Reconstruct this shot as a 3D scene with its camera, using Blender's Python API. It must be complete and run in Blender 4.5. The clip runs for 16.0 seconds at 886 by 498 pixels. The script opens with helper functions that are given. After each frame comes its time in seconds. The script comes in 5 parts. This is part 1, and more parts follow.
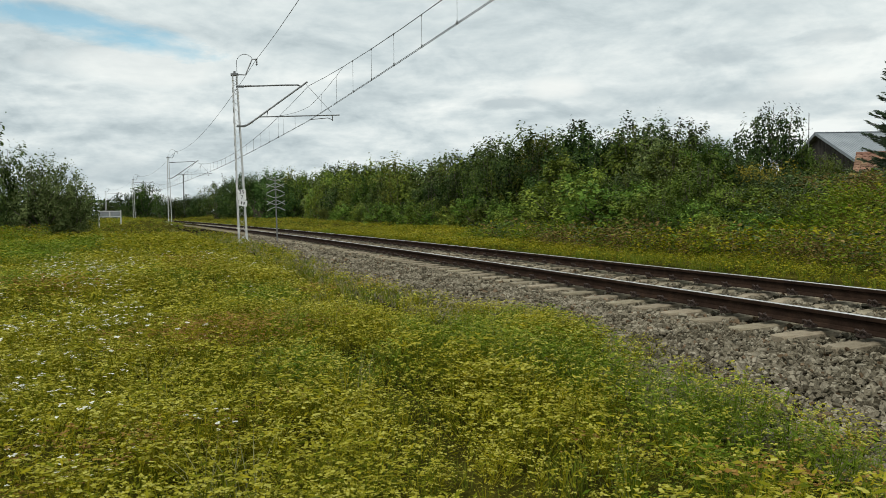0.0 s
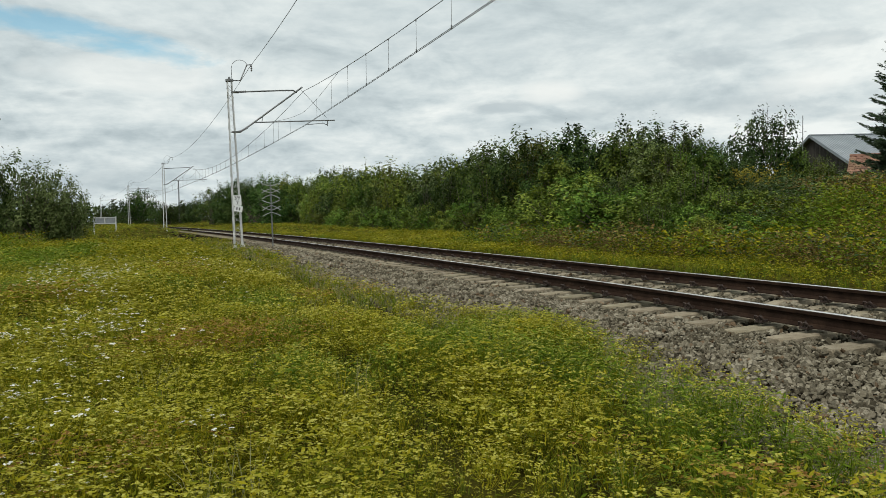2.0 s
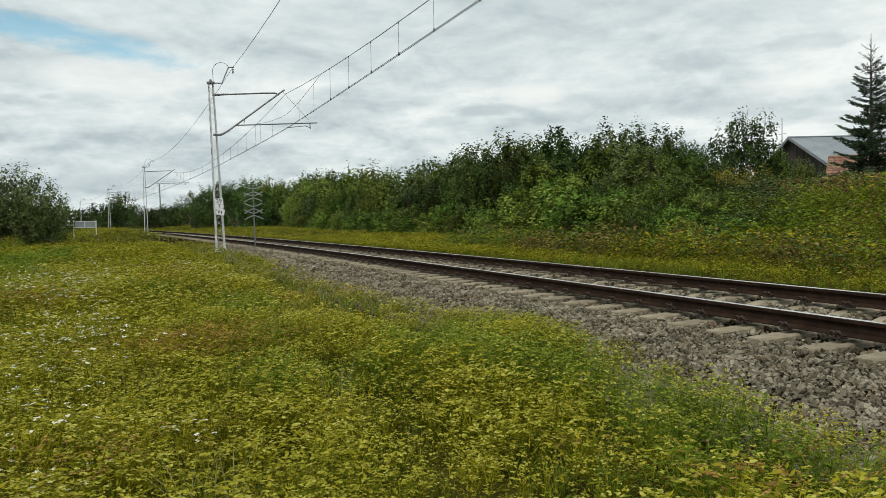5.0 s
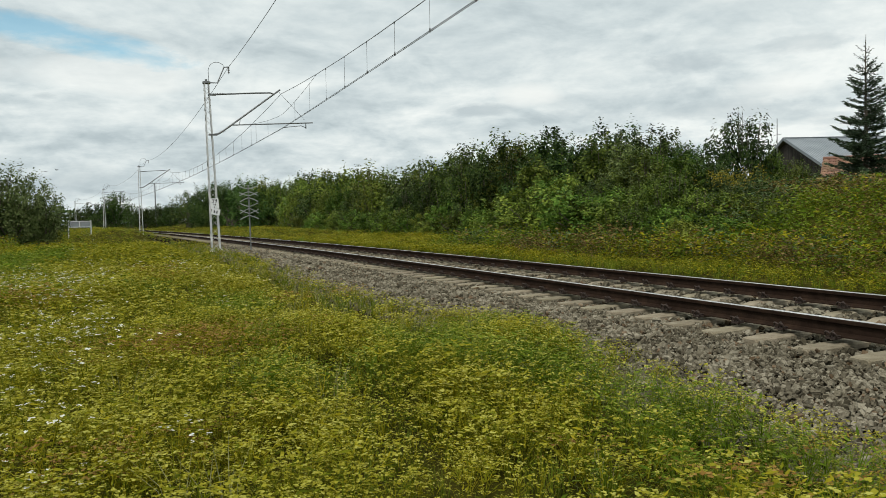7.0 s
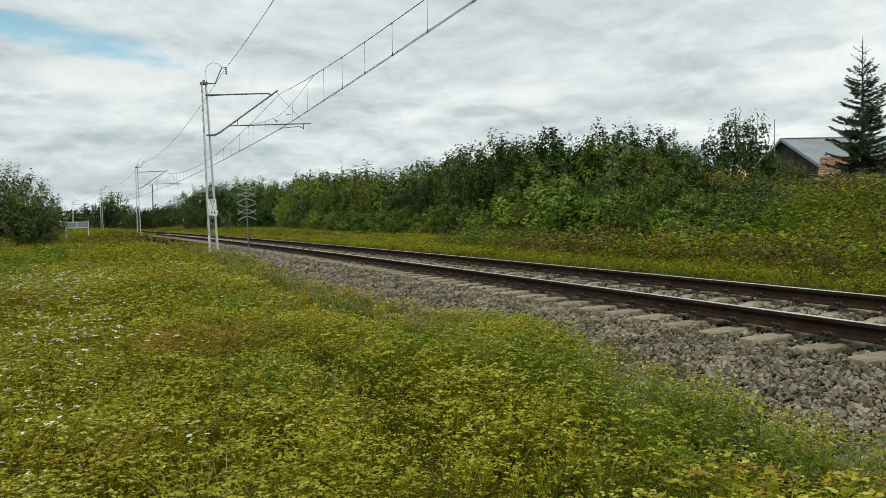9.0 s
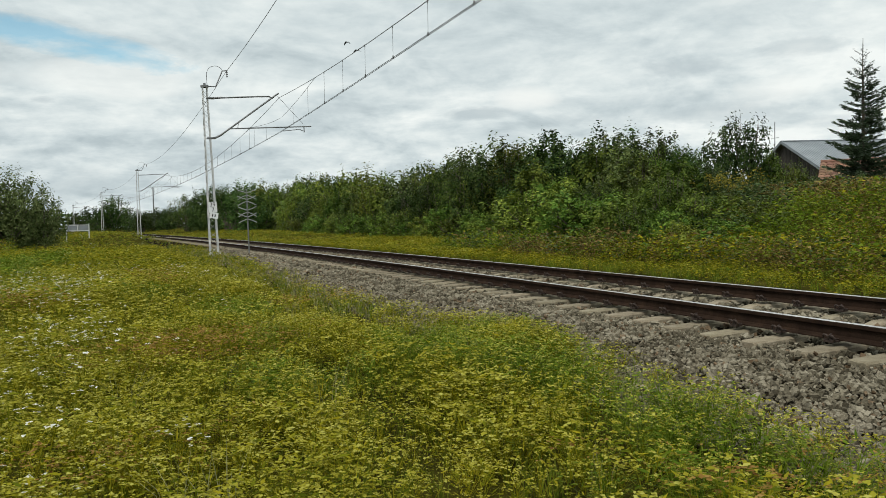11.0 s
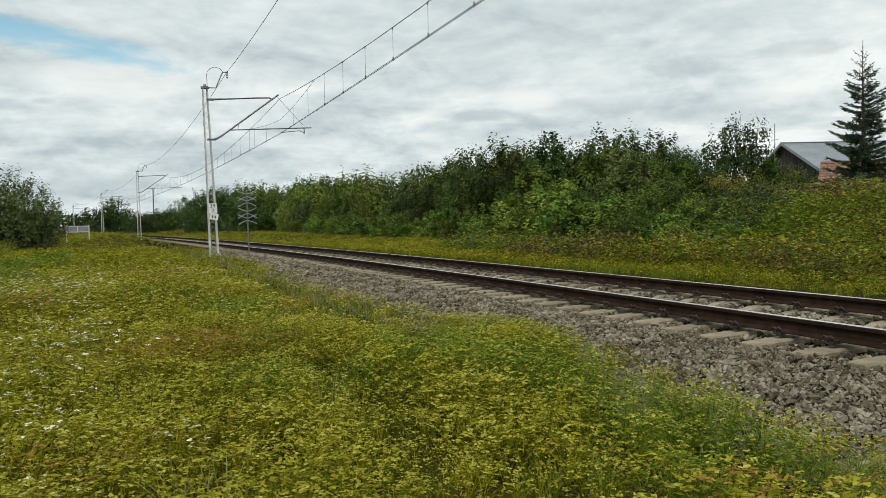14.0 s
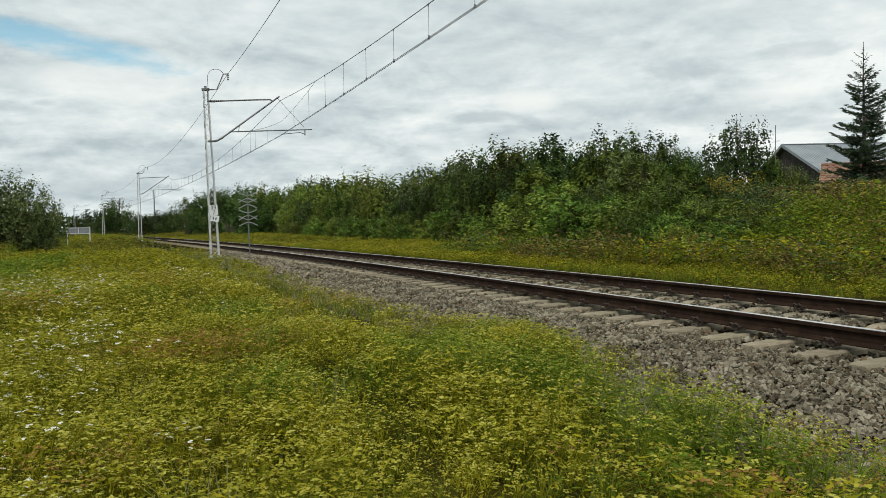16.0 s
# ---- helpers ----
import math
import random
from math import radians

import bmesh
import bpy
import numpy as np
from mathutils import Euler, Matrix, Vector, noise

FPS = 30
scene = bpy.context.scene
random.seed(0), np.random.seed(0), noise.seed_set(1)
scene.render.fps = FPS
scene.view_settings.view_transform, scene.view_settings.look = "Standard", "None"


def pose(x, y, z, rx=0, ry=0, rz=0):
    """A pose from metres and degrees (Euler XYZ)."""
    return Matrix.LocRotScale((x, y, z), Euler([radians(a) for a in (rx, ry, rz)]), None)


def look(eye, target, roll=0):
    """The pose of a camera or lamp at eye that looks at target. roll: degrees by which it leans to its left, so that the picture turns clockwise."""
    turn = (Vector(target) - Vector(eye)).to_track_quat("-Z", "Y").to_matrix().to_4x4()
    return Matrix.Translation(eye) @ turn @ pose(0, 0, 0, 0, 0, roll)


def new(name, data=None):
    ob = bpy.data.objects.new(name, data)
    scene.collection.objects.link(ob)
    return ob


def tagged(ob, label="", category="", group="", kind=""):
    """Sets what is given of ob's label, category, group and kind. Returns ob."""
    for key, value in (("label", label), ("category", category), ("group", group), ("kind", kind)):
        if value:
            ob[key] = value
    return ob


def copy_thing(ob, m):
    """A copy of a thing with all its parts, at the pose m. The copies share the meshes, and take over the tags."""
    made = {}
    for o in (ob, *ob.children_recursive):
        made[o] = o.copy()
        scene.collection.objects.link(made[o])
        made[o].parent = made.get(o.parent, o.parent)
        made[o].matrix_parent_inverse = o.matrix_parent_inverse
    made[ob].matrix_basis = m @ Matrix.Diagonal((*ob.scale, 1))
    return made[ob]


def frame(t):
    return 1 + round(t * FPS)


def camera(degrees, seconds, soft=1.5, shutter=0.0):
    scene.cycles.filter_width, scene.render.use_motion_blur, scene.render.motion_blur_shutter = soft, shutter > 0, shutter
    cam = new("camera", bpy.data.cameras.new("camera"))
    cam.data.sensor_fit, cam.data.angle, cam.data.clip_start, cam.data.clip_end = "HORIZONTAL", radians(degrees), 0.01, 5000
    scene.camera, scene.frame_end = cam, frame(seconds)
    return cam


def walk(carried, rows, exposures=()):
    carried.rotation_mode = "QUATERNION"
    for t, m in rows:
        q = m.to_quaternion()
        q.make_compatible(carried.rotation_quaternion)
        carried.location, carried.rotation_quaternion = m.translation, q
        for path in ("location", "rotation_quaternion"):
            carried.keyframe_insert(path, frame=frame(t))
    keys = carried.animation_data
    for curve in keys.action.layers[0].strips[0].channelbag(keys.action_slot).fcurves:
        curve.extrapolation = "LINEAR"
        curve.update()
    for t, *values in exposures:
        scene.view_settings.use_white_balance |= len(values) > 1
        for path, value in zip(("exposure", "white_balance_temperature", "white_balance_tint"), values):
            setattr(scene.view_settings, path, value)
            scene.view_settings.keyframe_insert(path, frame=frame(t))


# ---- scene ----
# camera: a phone held by hand at the edge of the meadow, turning slightly
EYE = (0.0, 0.0, 0.972)
cam = camera(59.69, 16.0, soft=0.65)


def aim(pitch, yaw, roll):
    """Pose at EYE from pitch (up), yaw (to the left of +y) and lean, in degrees."""
    p, y = radians(pitch), radians(yaw)
    way = Vector((-math.sin(y) * math.cos(p), math.cos(y) * math.cos(p), math.sin(p)))
    return look(EYE, Vector(EYE) + 10 * way, roll)


walk(cam, [(t, aim(p, y, r)) for t, p, y, r in [
    (0, -2.730, 1.990, -0.493),
    (0.5, -2.517, 1.733, -0.670),
    (1, -2.500, 1.722, -0.685),
    (1.5, -2.472, 1.707, -0.687),
    (2, -2.405, 1.682, -0.842),
    (2.5, -2.402, 1.628, -1.024),
    (3, -2.331, 1.101, -1.054),
    (3.5, -2.349, 0.771, -1.078),
    (4, -2.289, 0.666, -1.101),
    (6.5, -2.229, 0.184, -0.983),
    (7, -2.230, 0.131, -0.987),
    (7.5, -2.209, -0.046, -0.996),
    (8, -2.189, -0.071, -1.011),
    (8.5, -2.187, -0.012, -1.015),
    (9, -2.187, -0.031, -1.014),
    (11.5, -1.947, 0.012, -1.038),
    (12, -1.937, -0.003, -1.003),
    (12.5, -1.875, -0.011, -1.015),
    (13, -1.884, 0.007, -1.034),
    (13.5, -1.875, 0.005, -1.008),
    (14, -1.875, 0.001, -1.001),
    (14.5, -1.814, -0.000, -1.002),
    (15, -1.813, 0.046, -1.006),
    (15.5, -1.813, 0.037, -1.008),
    (16, -1.749, 0.048, -1.001),
]], [(0.0, 0.0), (0.5, -0.1), (1.5, -0.1), (2.0, -0.04), (2.5, 0.0), (16.0, 0.0)])

# ---- world: broken overcast with one blue gap ----
SUN_ELEV, SUN_AZ = 52.0, 215.0  # azimuth clockwise from +y


def build_world():
    world = bpy.data.worlds.new("overcast_sky")
    scene.world = world
    world.use_nodes = True
    nt = world.node_tree
    nt.nodes.clear()
    N, L = nt.nodes.new, nt.links.new

    def math_node(op, a, b=None, c=None, clamp=False):
        n = N("ShaderNodeMath")
        n.operation, n.use_clamp = op, clamp
        for i, v in enumerate((a, b, c)):
            if v is None:
                continue
            if isinstance(v, (int, float)):
                n.inputs[i].default_value = v
            else:
                L(v, n.inputs[i])
        return n.outputs[0]

    def noise_node(vec, scale, detail, rough, lac=2.0, dist=0.0):
        n = N("ShaderNodeTexNoise")
        n.inputs["Scale"].default_value, n.inputs["Detail"].default_value = scale, detail
        n.inputs["Roughness"].default_value, n.inputs["Lacunarity"].default_value = rough, lac
        n.inputs["Distortion"].default_value = dist
        L(vec, n.inputs["Vector"])
        return n.outputs["Fac"]

    def ramp(fac, stops):
        n = N("ShaderNodeValToRGB")
        e = n.color_ramp.elements
        while len(e) < len(stops):
            e.new(0.5)
        for el, (p, c) in zip(e, stops):
            el.position, el.color = p, (*c, 1)
        L(fac, n.inputs[0])
        return n.outputs["Color"]

    tc = N("ShaderNodeTexCoord").outputs["Generated"]
    sep = N("ShaderNodeSeparateXYZ")
    L(tc, sep.inputs[0])
    x, y, z = sep.outputs
    zz = math_node("ADD", math_node("MAXIMUM", z, 0.0), 0.16)
    flat = N("ShaderNodeCombineXYZ")
    L(math_node("DIVIDE", x, zz), flat.inputs[0])
    L(math_node("DIVIDE", y, zz), flat.inputs[1])
    L(math_node("MULTIPLY", z, 0.8), flat.inputs[2])
    vec = flat.outputs[0]
    big = noise_node(vec, 0.9, 5, 0.55, 2.1, 0.4)
    mid = noise_node(vec, 2.6, 7, 0.60, 2.0, 0.3)
    puff = N("ShaderNodeMapping")
    puff.inputs["Scale"].default_value = (7.5, 7.5, 19.0)
    L(tc, puff.inputs["Vector"])
    heap = noise_node(puff.outputs[0], 1.0, 8, 0.58, 2.0, 0.2)
    # heaped clouds show low down, the layered sheet higher up
    low = math_node("SUBTRACT", 1.0, math_node("MULTIPLY", z, 2.6), clamp=True)
    shade = math_node("ADD", math_node("MULTIPLY", big, 0.5), math_node("MULTIPLY", mid, 0.25))
    shade = math_node("ADD", shade, math_node("MULTIPLY", heap, 0.25))
    # the tops of heaped clouds catch the light, their undersides are dull
    above = N("ShaderNodeMapping")
    above.inputs["Scale"].default_value, above.inputs["Location"].default_value = (7.5, 7.5, 19.0), (0.0, 0.0, 0.24)
    L(tc, above.inputs["Vector"])
    relief = math_node("SUBTRACT", heap, noise_node(above.outputs[0], 1.0, 8, 0.58, 2.0, 0.2))
    shade = math_node("ADD", shade, math_node("MULTIPLY", math_node("MULTIPLY", relief, low), 0.85))
    shade = math_node("ADD", shade, math_node("MULTIPLY", x, 0.055))
    shade = math_node("SUBTRACT", shade, math_node("MULTIPLY", math_node("MULTIPLY", math_node("MAXIMUM", math_node("MULTIPLY", x, -1.0), 0.0), low), 0.07))
    bright = ramp(shade, [(0.35, (0.47, 0.55, 0.575)), (0.45, (0.615, 0.695, 0.71)), (0.53, (0.73, 0.80, 0.80)), (0.65, (0.90, 0.945, 0.92))])
    # small dull scud clouds low over the land
    scud = N("ShaderNodeMapping")
    scud.inputs["Scale"].default_value, scud.inputs["Location"].default_value = (4.2, 4.2, 17.0), (3.1, 0.4, 1.7)
    L(tc, scud.inputs["Vector"])
    fleck = math_node("MULTIPLY", math_node("SUBTRACT", noise_node(scud.outputs[0], 1.0, 6, 0.5), 0.565, clamp=True), 8.0, clamp=True)
    dull = N("ShaderNodeMix")
    dull.data_type = "RGBA"
    L(math_node("MULTIPLY", math_node("MULTIPLY", fleck, low), 0.6), dull.inputs[0])
    L(bright, dull.inputs[6])
    dull.inputs[7].default_value = (0.45, 0.53, 0.56, 1)
    bright = dull.outputs[2]
    # thin gap in the sheet where blue shows
    gap_dir = Vector((-0.400, 0.861, 0.203)).normalized()
    side = Vector((gap_dir.y, -gap_dir.x, 0)).normalized()
    upw = side.cross(gap_dir)

    def dot(v):
        n = N("ShaderNodeVectorMath")
        n.operation = "DOT_PRODUCT"
        L(tc, n.inputs[0])
        n.inputs[1].default_value = v
        return n.outputs["Value"]

    a, b = dot(side), dot(upw)
    b = math_node("ADD", b, math_node("MULTIPLY", a, 0.15))
    e = math_node("ADD", math_node("POWER", math_node("DIVIDE", math_node("ABSOLUTE", a), 0.135), 2.0), math_node("POWER", math_node("DIVIDE", math_node("ABSOLUTE", b), 0.019), 2.0))
    e = math_node("ADD", e, math_node("MULTIPLY", math_node("SUBTRACT", mid, 0.5), 4.5))
    ahead = math_node("GREATER_THAN", dot(gap_dir), 0.0)
    gap = math_node("MULTIPLY", math_node("SUBTRACT", 1.15, e, clamp=True), ahead, clamp=True)
    gap = math_node("MULTIPLY", gap, 0.8)
    sky = N("ShaderNodeTexSky")
    sky.sky_type, sky.sun_disc = "NISHITA", False
    sky.sun_elevation, sky.sun_rotation = radians(SUN_ELEV), radians(SUN_AZ)
    blue, cloud = N("ShaderNodeBackground"), N("ShaderNodeBackground")
    clear = N("ShaderNodeMix")
    clear.data_type, clear.blend_type = "RGBA", "MULTIPLY"
    clear.inputs[0].default_value = 1.0
    L(sky.outputs[0], clear.inputs[6])
    clear.inputs[7].default_value = (0.86, 1.12, 1.0, 1)
    L(clear.outputs[2], blue.inputs["Color"])
    blue.inputs["Strength"].default_value = 0.15
    # single clouds that stand out from the sheet: direction, half width, half height, pale or dull, strength
    for way, hw, hh, pale, much in (
        ((0.047, 0.986, 0.137), 0.05, 0.009, 0, 0.75),
        ((0.279, 0.924, 0.179), 0.052, 0.013, 0, 0.65),
        ((-0.435, 0.851, 0.142), 0.017, 0.005, 0, 0.7),
        ((0.406, 0.858, 0.186), 0.05, 0.011, 0, 0.45),
        ((-0.127, 0.975, 0.146), 0.05, 0.007, 0, 0.3),
        ((0.114, 0.976, 0.153), 0.04, 0.016, 1, 0.75),
        ((0.393, 0.877, 0.145), 0.05, 0.017, 1, 0.6),
        ((-0.366, 0.887, 0.168), 0.1, 0.02, 1, 0.45),
        ((0.163, 0.971, 0.127), 0.06, 0.009, 0, 0.35),
        ((0.344, 0.908, 0.122), 0.08, 0.012, 0, 0.35)):
        way = Vector(way).normalized()
        sd = Vector((way.y, -way.x, 0)).normalized()
        aa, bb = dot(sd), dot(sd.cross(way))
        ee = math_node("ADD", math_node("POWER", math_node("DIVIDE", math_node("ABSOLUTE", aa), hw), 2.0), math_node("POWER", math_node("DIVIDE", math_node("ABSOLUTE", bb), hh), 2.0))
        ee = math_node("ADD", ee, math_node("MULTIPLY", math_node("SUBTRACT", heap, 0.5), 5.0))
        mask = math_node("MULTIPLY", math_node("MULTIPLY", math_node("SUBTRACT", 1.2, ee, clamp=True), math_node("GREATER_THAN", dot(way), 0.0)), much)
        one = N("ShaderNodeMix")
        one.data_type = "RGBA"
        L(mask, one.inputs[0])
        L(bright, one.inputs[6])
        one.inputs[7].default_value = (0.93, 0.955, 0.92, 1) if pale else (0.50, 0.575, 0.60, 1)
        bright = one.outputs[2]
    L(bright, cloud.inputs["Color"])
    cloud.inputs["Strength"].default_value = 1.0
    mix = N("ShaderNodeMixShader")
    L(gap, mix.inputs[0])
    L(cloud.outputs[0], mix.inputs[1])
    L(blue.outputs[0], mix.inputs[2])
    L(mix.outputs[0], N("ShaderNodeOutputWorld").inputs[0])


build_world()
sun = new("sun", bpy.data.lights.new("sun", "SUN"))
sun.data.energy, sun.data.angle, sun.data.color = 2.45, radians(14), (1.0, 0.96, 0.9)
_e, _a = radians(SUN_ELEV), radians(SUN_AZ)
sun.matrix_world = look(Vector((math.sin(_a) * math.cos(_e), math.cos(_a) * math.cos(_e), math.sin(_e))) * 100, (0, 0, 0))


# ---- materials ----
def mat(name, colours, scale=3.0, rough=0.8, metal=0.0, bump=0.3, fine=40.0, rnd=0.0, island=0.0, leaf=0.0, spec=0.3, space="Object", stretch=(1, 1, 1)):
    """Two or three colours mixed by coarse and fine noise. rnd, island: lightness spread by object or by loose piece. leaf: light let through."""
    m = bpy.data.materials.new(name)
    m.use_nodes = True
    nt = m.node_tree
    N, L = nt.nodes.new, nt.links.new
    bsdf, out = nt.nodes["Principled BSDF"], nt.nodes["Material Output"]
    tc = N("ShaderNodeTexCoord")
    mp = N("ShaderNodeMapping")
    mp.inputs["Scale"].default_value = stretch
    L(tc.outputs[space], mp.inputs["Vector"])

    def noise_fac(sc, det):
        n = N("ShaderNodeTexNoise")
        n.inputs["Scale"].default_value, n.inputs["Detail"].default_value, n.inputs["Roughness"].default_value = sc, det, 0.62
        L(mp.outputs[0], n.inputs["Vector"])
        return n.outputs["Fac"]

    coarse, fine_n = noise_fac(scale, 4), noise_fac(fine, 3)
    add = N("ShaderNodeMath")
    add.operation = "MULTIPLY_ADD"
    L(fine_n, add.inputs[0])
    add.inputs[1].default_value = 0.4
    L(coarse, add.inputs[2])
    val = add.outputs[0]
    if island:
        geo = N("ShaderNodeNewGeometry")
        ad = N("ShaderNodeMath")
        ad.operation = "MULTIPLY_ADD"
        L(geo.outputs["Random Per Island"], ad.inputs[0])
        ad.inputs[1].default_value = island
        L(val, ad.inputs[2])
        sub = N("ShaderNodeMath")
        sub.operation = "SUBTRACT"
        L(ad.outputs[0], sub.inputs[0])
        sub.inputs[1].default_value = island / 2
        val = sub.outputs[0]
    r = N("ShaderNodeValToRGB")
    e = r.color_ramp.elements
    while len(e) < len(colours):
        e.new(0.5)
    for i, (el, c) in enumerate(zip(e, colours)):
        el.position, el.color = 0.45 + 0.5 * i / max(1, len(colours) - 1), (*c, 1)
    L(val, r.inputs[0])
    col = r.outputs["Color"]
    if rnd:
        oi, hsv = N("ShaderNodeObjectInfo"), N("ShaderNodeHueSaturation")
        mr = N("ShaderNodeMapRange")
        mr.inputs["To Min"].default_value, mr.inputs["To Max"].default_value = 1 - rnd, 1 + rnd
        L(oi.outputs["Random"], mr.inputs["Value"])
        L(mr.outputs[0], hsv.inputs["Value"])
        mh = N("ShaderNodeMapRange")
        mh.inputs["To Min"].default_value, mh.inputs["To Max"].default_value = 0.5 - rnd * 0.06, 0.5 + rnd * 0.06
        ml = N("ShaderNodeMath")
        ml.operation = "FRACT"
        mm = N("ShaderNodeMath")
        mm.operation = "MULTIPLY"
        mm.inputs[1].default_value = 7.3
        L(oi.outputs["Random"], mm.inputs[0])
        L(mm.outputs[0], ml.inputs[0])
        L(ml.outputs[0], mh.inputs["Value"])
        L(mh.outputs[0], hsv.inputs["Hue"])
        L(col, hsv.inputs["Color"])
        col = hsv.outputs[0]
    L(col, bsdf.inputs["Base Color"])
    bsdf.inputs["Roughness"].default_value, bsdf.inputs["Metallic"].default_value = rough, metal
    bsdf.inputs["Specular IOR Level"].default_value = 0.05 if leaf else spec
    if bump:
        b = N("ShaderNodeBump")
        b.inputs["Strength"].default_value, b.inputs["Distance"].default_value = bump, 0.02
        L(fine_n, b.inputs["Height"])
        L(b.outputs[0], bsdf.inputs["Normal"])
    if leaf:
        tr, mx = N("ShaderNodeBsdfTranslucent"), N("ShaderNodeMixShader")
        mx.inputs[0].default_value = leaf
        L(col, tr.inputs["Color"])
        L(bsdf.outputs[0], mx.inputs[1])
        L(tr.outputs[0], mx.inputs[2])
        L(mx.outputs[0], out.inputs["Surface"])
    return m


SOIL = mat("meadow_soil", [(0.020, 0.020, 0.006), (0.048, 0.046, 0.009), (0.09, 0.08, 0.014)], 0.9, 1.0, bump=0.8, fine=25, spec=0.0)
# bed gravel is near-black: its colour holds the shade between the loose stones
GAP_SHADE_GRAVEL = mat("gap_shade_gravel", [(0.006, 0.005, 0.003), (0.015, 0.012, 0.008), (0.040, 0.034, 0.023)], 9, 1.0, bump=1.0, fine=45, spec=0.0)
STONE = mat("ballast_stone", [(0.066, 0.057, 0.038), (0.162, 0.142, 0.100), (0.30, 0.27, 0.20)], 2.5, 0.95, bump=0.6, fine=60, island=0.45, spec=0.05)
STONE_RUST = mat("rust_stained_stone", [(0.060, 0.040, 0.022), (0.145, 0.102, 0.062), (0.23, 0.17, 0.112)], 2.5, 0.95, bump=0.6, fine=60, island=0.4, spec=0.05)
CONCRETE = mat("sleeper_concrete", [(0.15, 0.123, 0.080), (0.25, 0.215, 0.148), (0.335, 0.295, 0.215)], 4, 0.95, bump=0.6, fine=70, rnd=0.14, spec=0.1)
RUST = mat("rusty_rail_steel", [(0.015, 0.009, 0.006), (0.026, 0.016, 0.011), (0.046, 0.028, 0.018)], 5, 0.9, 0.0, bump=0.3, fine=60, spec=0.05)
POLISHED = mat("worn_rail_steel", [(0.55, 0.53, 0.51), (0.68, 0.66, 0.64), (0.75, 0.74, 0.72)], 4, 0.3, 0.9, bump=0.05, fine=90)
CLIP = mat("rusty_clip_steel", [(0.025, 0.018, 0.015), (0.05, 0.035, 0.028), (0.075, 0.055, 0.045)], 20, 0.6, 0.3, bump=0.2, fine=90)
GALV = mat("pale_mast_paint", [(0.40, 0.41, 0.41), (0.53, 0.54, 0.53), (0.63, 0.64, 0.63)], 3, 0.55, 0.0, bump=0.1, fine=50)
TUBE = mat("grey_cantilever_steel", [(0.10, 0.105, 0.105), (0.17, 0.175, 0.175), (0.24, 0.25, 0.25)], 5, 0.5, 0.4, bump=0.1, fine=60)
WIRE = mat("dull_copper_wire", [(0.085, 0.09, 0.09), (0.13, 0.135, 0.135), (0.16, 0.165, 0.165)], 5, 0.55, 0.3, bump=0.0)
PORCELAIN = mat("brown_grey_insulator", [(0.09, 0.085, 0.08), (0.14, 0.135, 0.13), (0.18, 0.175, 0.17)], 6, 0.3, bump=0.0)
PLATE = mat("white_enamel_plate", [(0.66, 0.67, 0.66), (0.78, 0.79, 0.78), (0.82, 0.82, 0.81)], 6, 0.35, bump=0.05)
INK = mat("black_paint", [(0.02, 0.02, 0.02), (0.03, 0.03, 0.03)], 8, 0.5, bump=0.0)
DULLSTEEL = mat("dull_grey_strip_steel", [(0.20, 0.21, 0.205), (0.28, 0.29, 0.28), (0.34, 0.35, 0.34)], 4, 0.6, bump=0.05)
BOARD = mat("grey_board", [(0.16, 0.175, 0.19), (0.22, 0.24, 0.255), (0.26, 0.28, 0.30)], 2, 0.6, bump=0.05)
BARK = mat("bark", [(0.05, 0.042, 0.032), (0.10, 0.085, 0.065), (0.15, 0.13, 0.10)], 6, 0.95, bump=0.8, fine=30)
POLEWOOD = mat("weathered_pole_wood", [(0.06, 0.055, 0.05), (0.10, 0.095, 0.085), (0.13, 0.12, 0.11)], 4, 0.9, bump=0.4)
LEAF_A = mat("leaf_mid_green", [(0.042, 0.072, 0.011), (0.096, 0.142, 0.019), (0.180, 0.225, 0.038)], 0.5, 0.55, bump=0, fine=6, island=0.45, rnd=0.5, leaf=0.12)
LEAF_B = mat("leaf_dark_green", [(0.018, 0.036, 0.009), (0.044, 0.074, 0.016), (0.095, 0.135, 0.030)], 0.5, 0.5, bump=0, fine=6, island=0.45, rnd=0.42, leaf=0.07)
LEAF_Y = mat("leaf_yellow_green", [(0.060, 0.088, 0.012), (0.115, 0.150, 0.022), (0.185, 0.22, 0.042)], 0.9, 0.55, bump=0, fine=6, island=0.6, rnd=0.3, leaf=0.22)
LEAF_W = mat("leaf_grey_willow", [(0.060, 0.090, 0.026), (0.115, 0.155, 0.050), (0.185, 0.225, 0.085)], 0.9, 0.5, bump=0, fine=6, island=0.6, rnd=0.15, leaf=0.22)
NEEDLE = mat("spruce_needles", [(0.018, 0.034, 0.015), (0.036, 0.062, 0.028), (0.065, 0.10, 0.046)], 1.2, 0.6, bump=0, fine=8, island=0.4)
BRAMBLE = mat("bramble_leaves", [(0.018, 0.038, 0.012), (0.046, 0.082, 0.024), (0.115, 0.16, 0.06)], 1.2, 0.42, bump=0, fine=8, island=0.7, leaf=0.12)
DRYWEED = mat("dry_weed", [(0.085, 0.058, 0.020), (0.165, 0.115, 0.038), (0.26, 0.19, 0.07)], 1.5, 0.8, bump=0, fine=8, island=0.6, leaf=0.2)
BLADE = mat("grass_blades", [(0.075, 0.120, 0.010), (0.142, 0.185, 0.017), (0.23, 0.25, 0.035)], 0.7, 0.6, bump=0, fine=4, island=0.5, leaf=0.36)
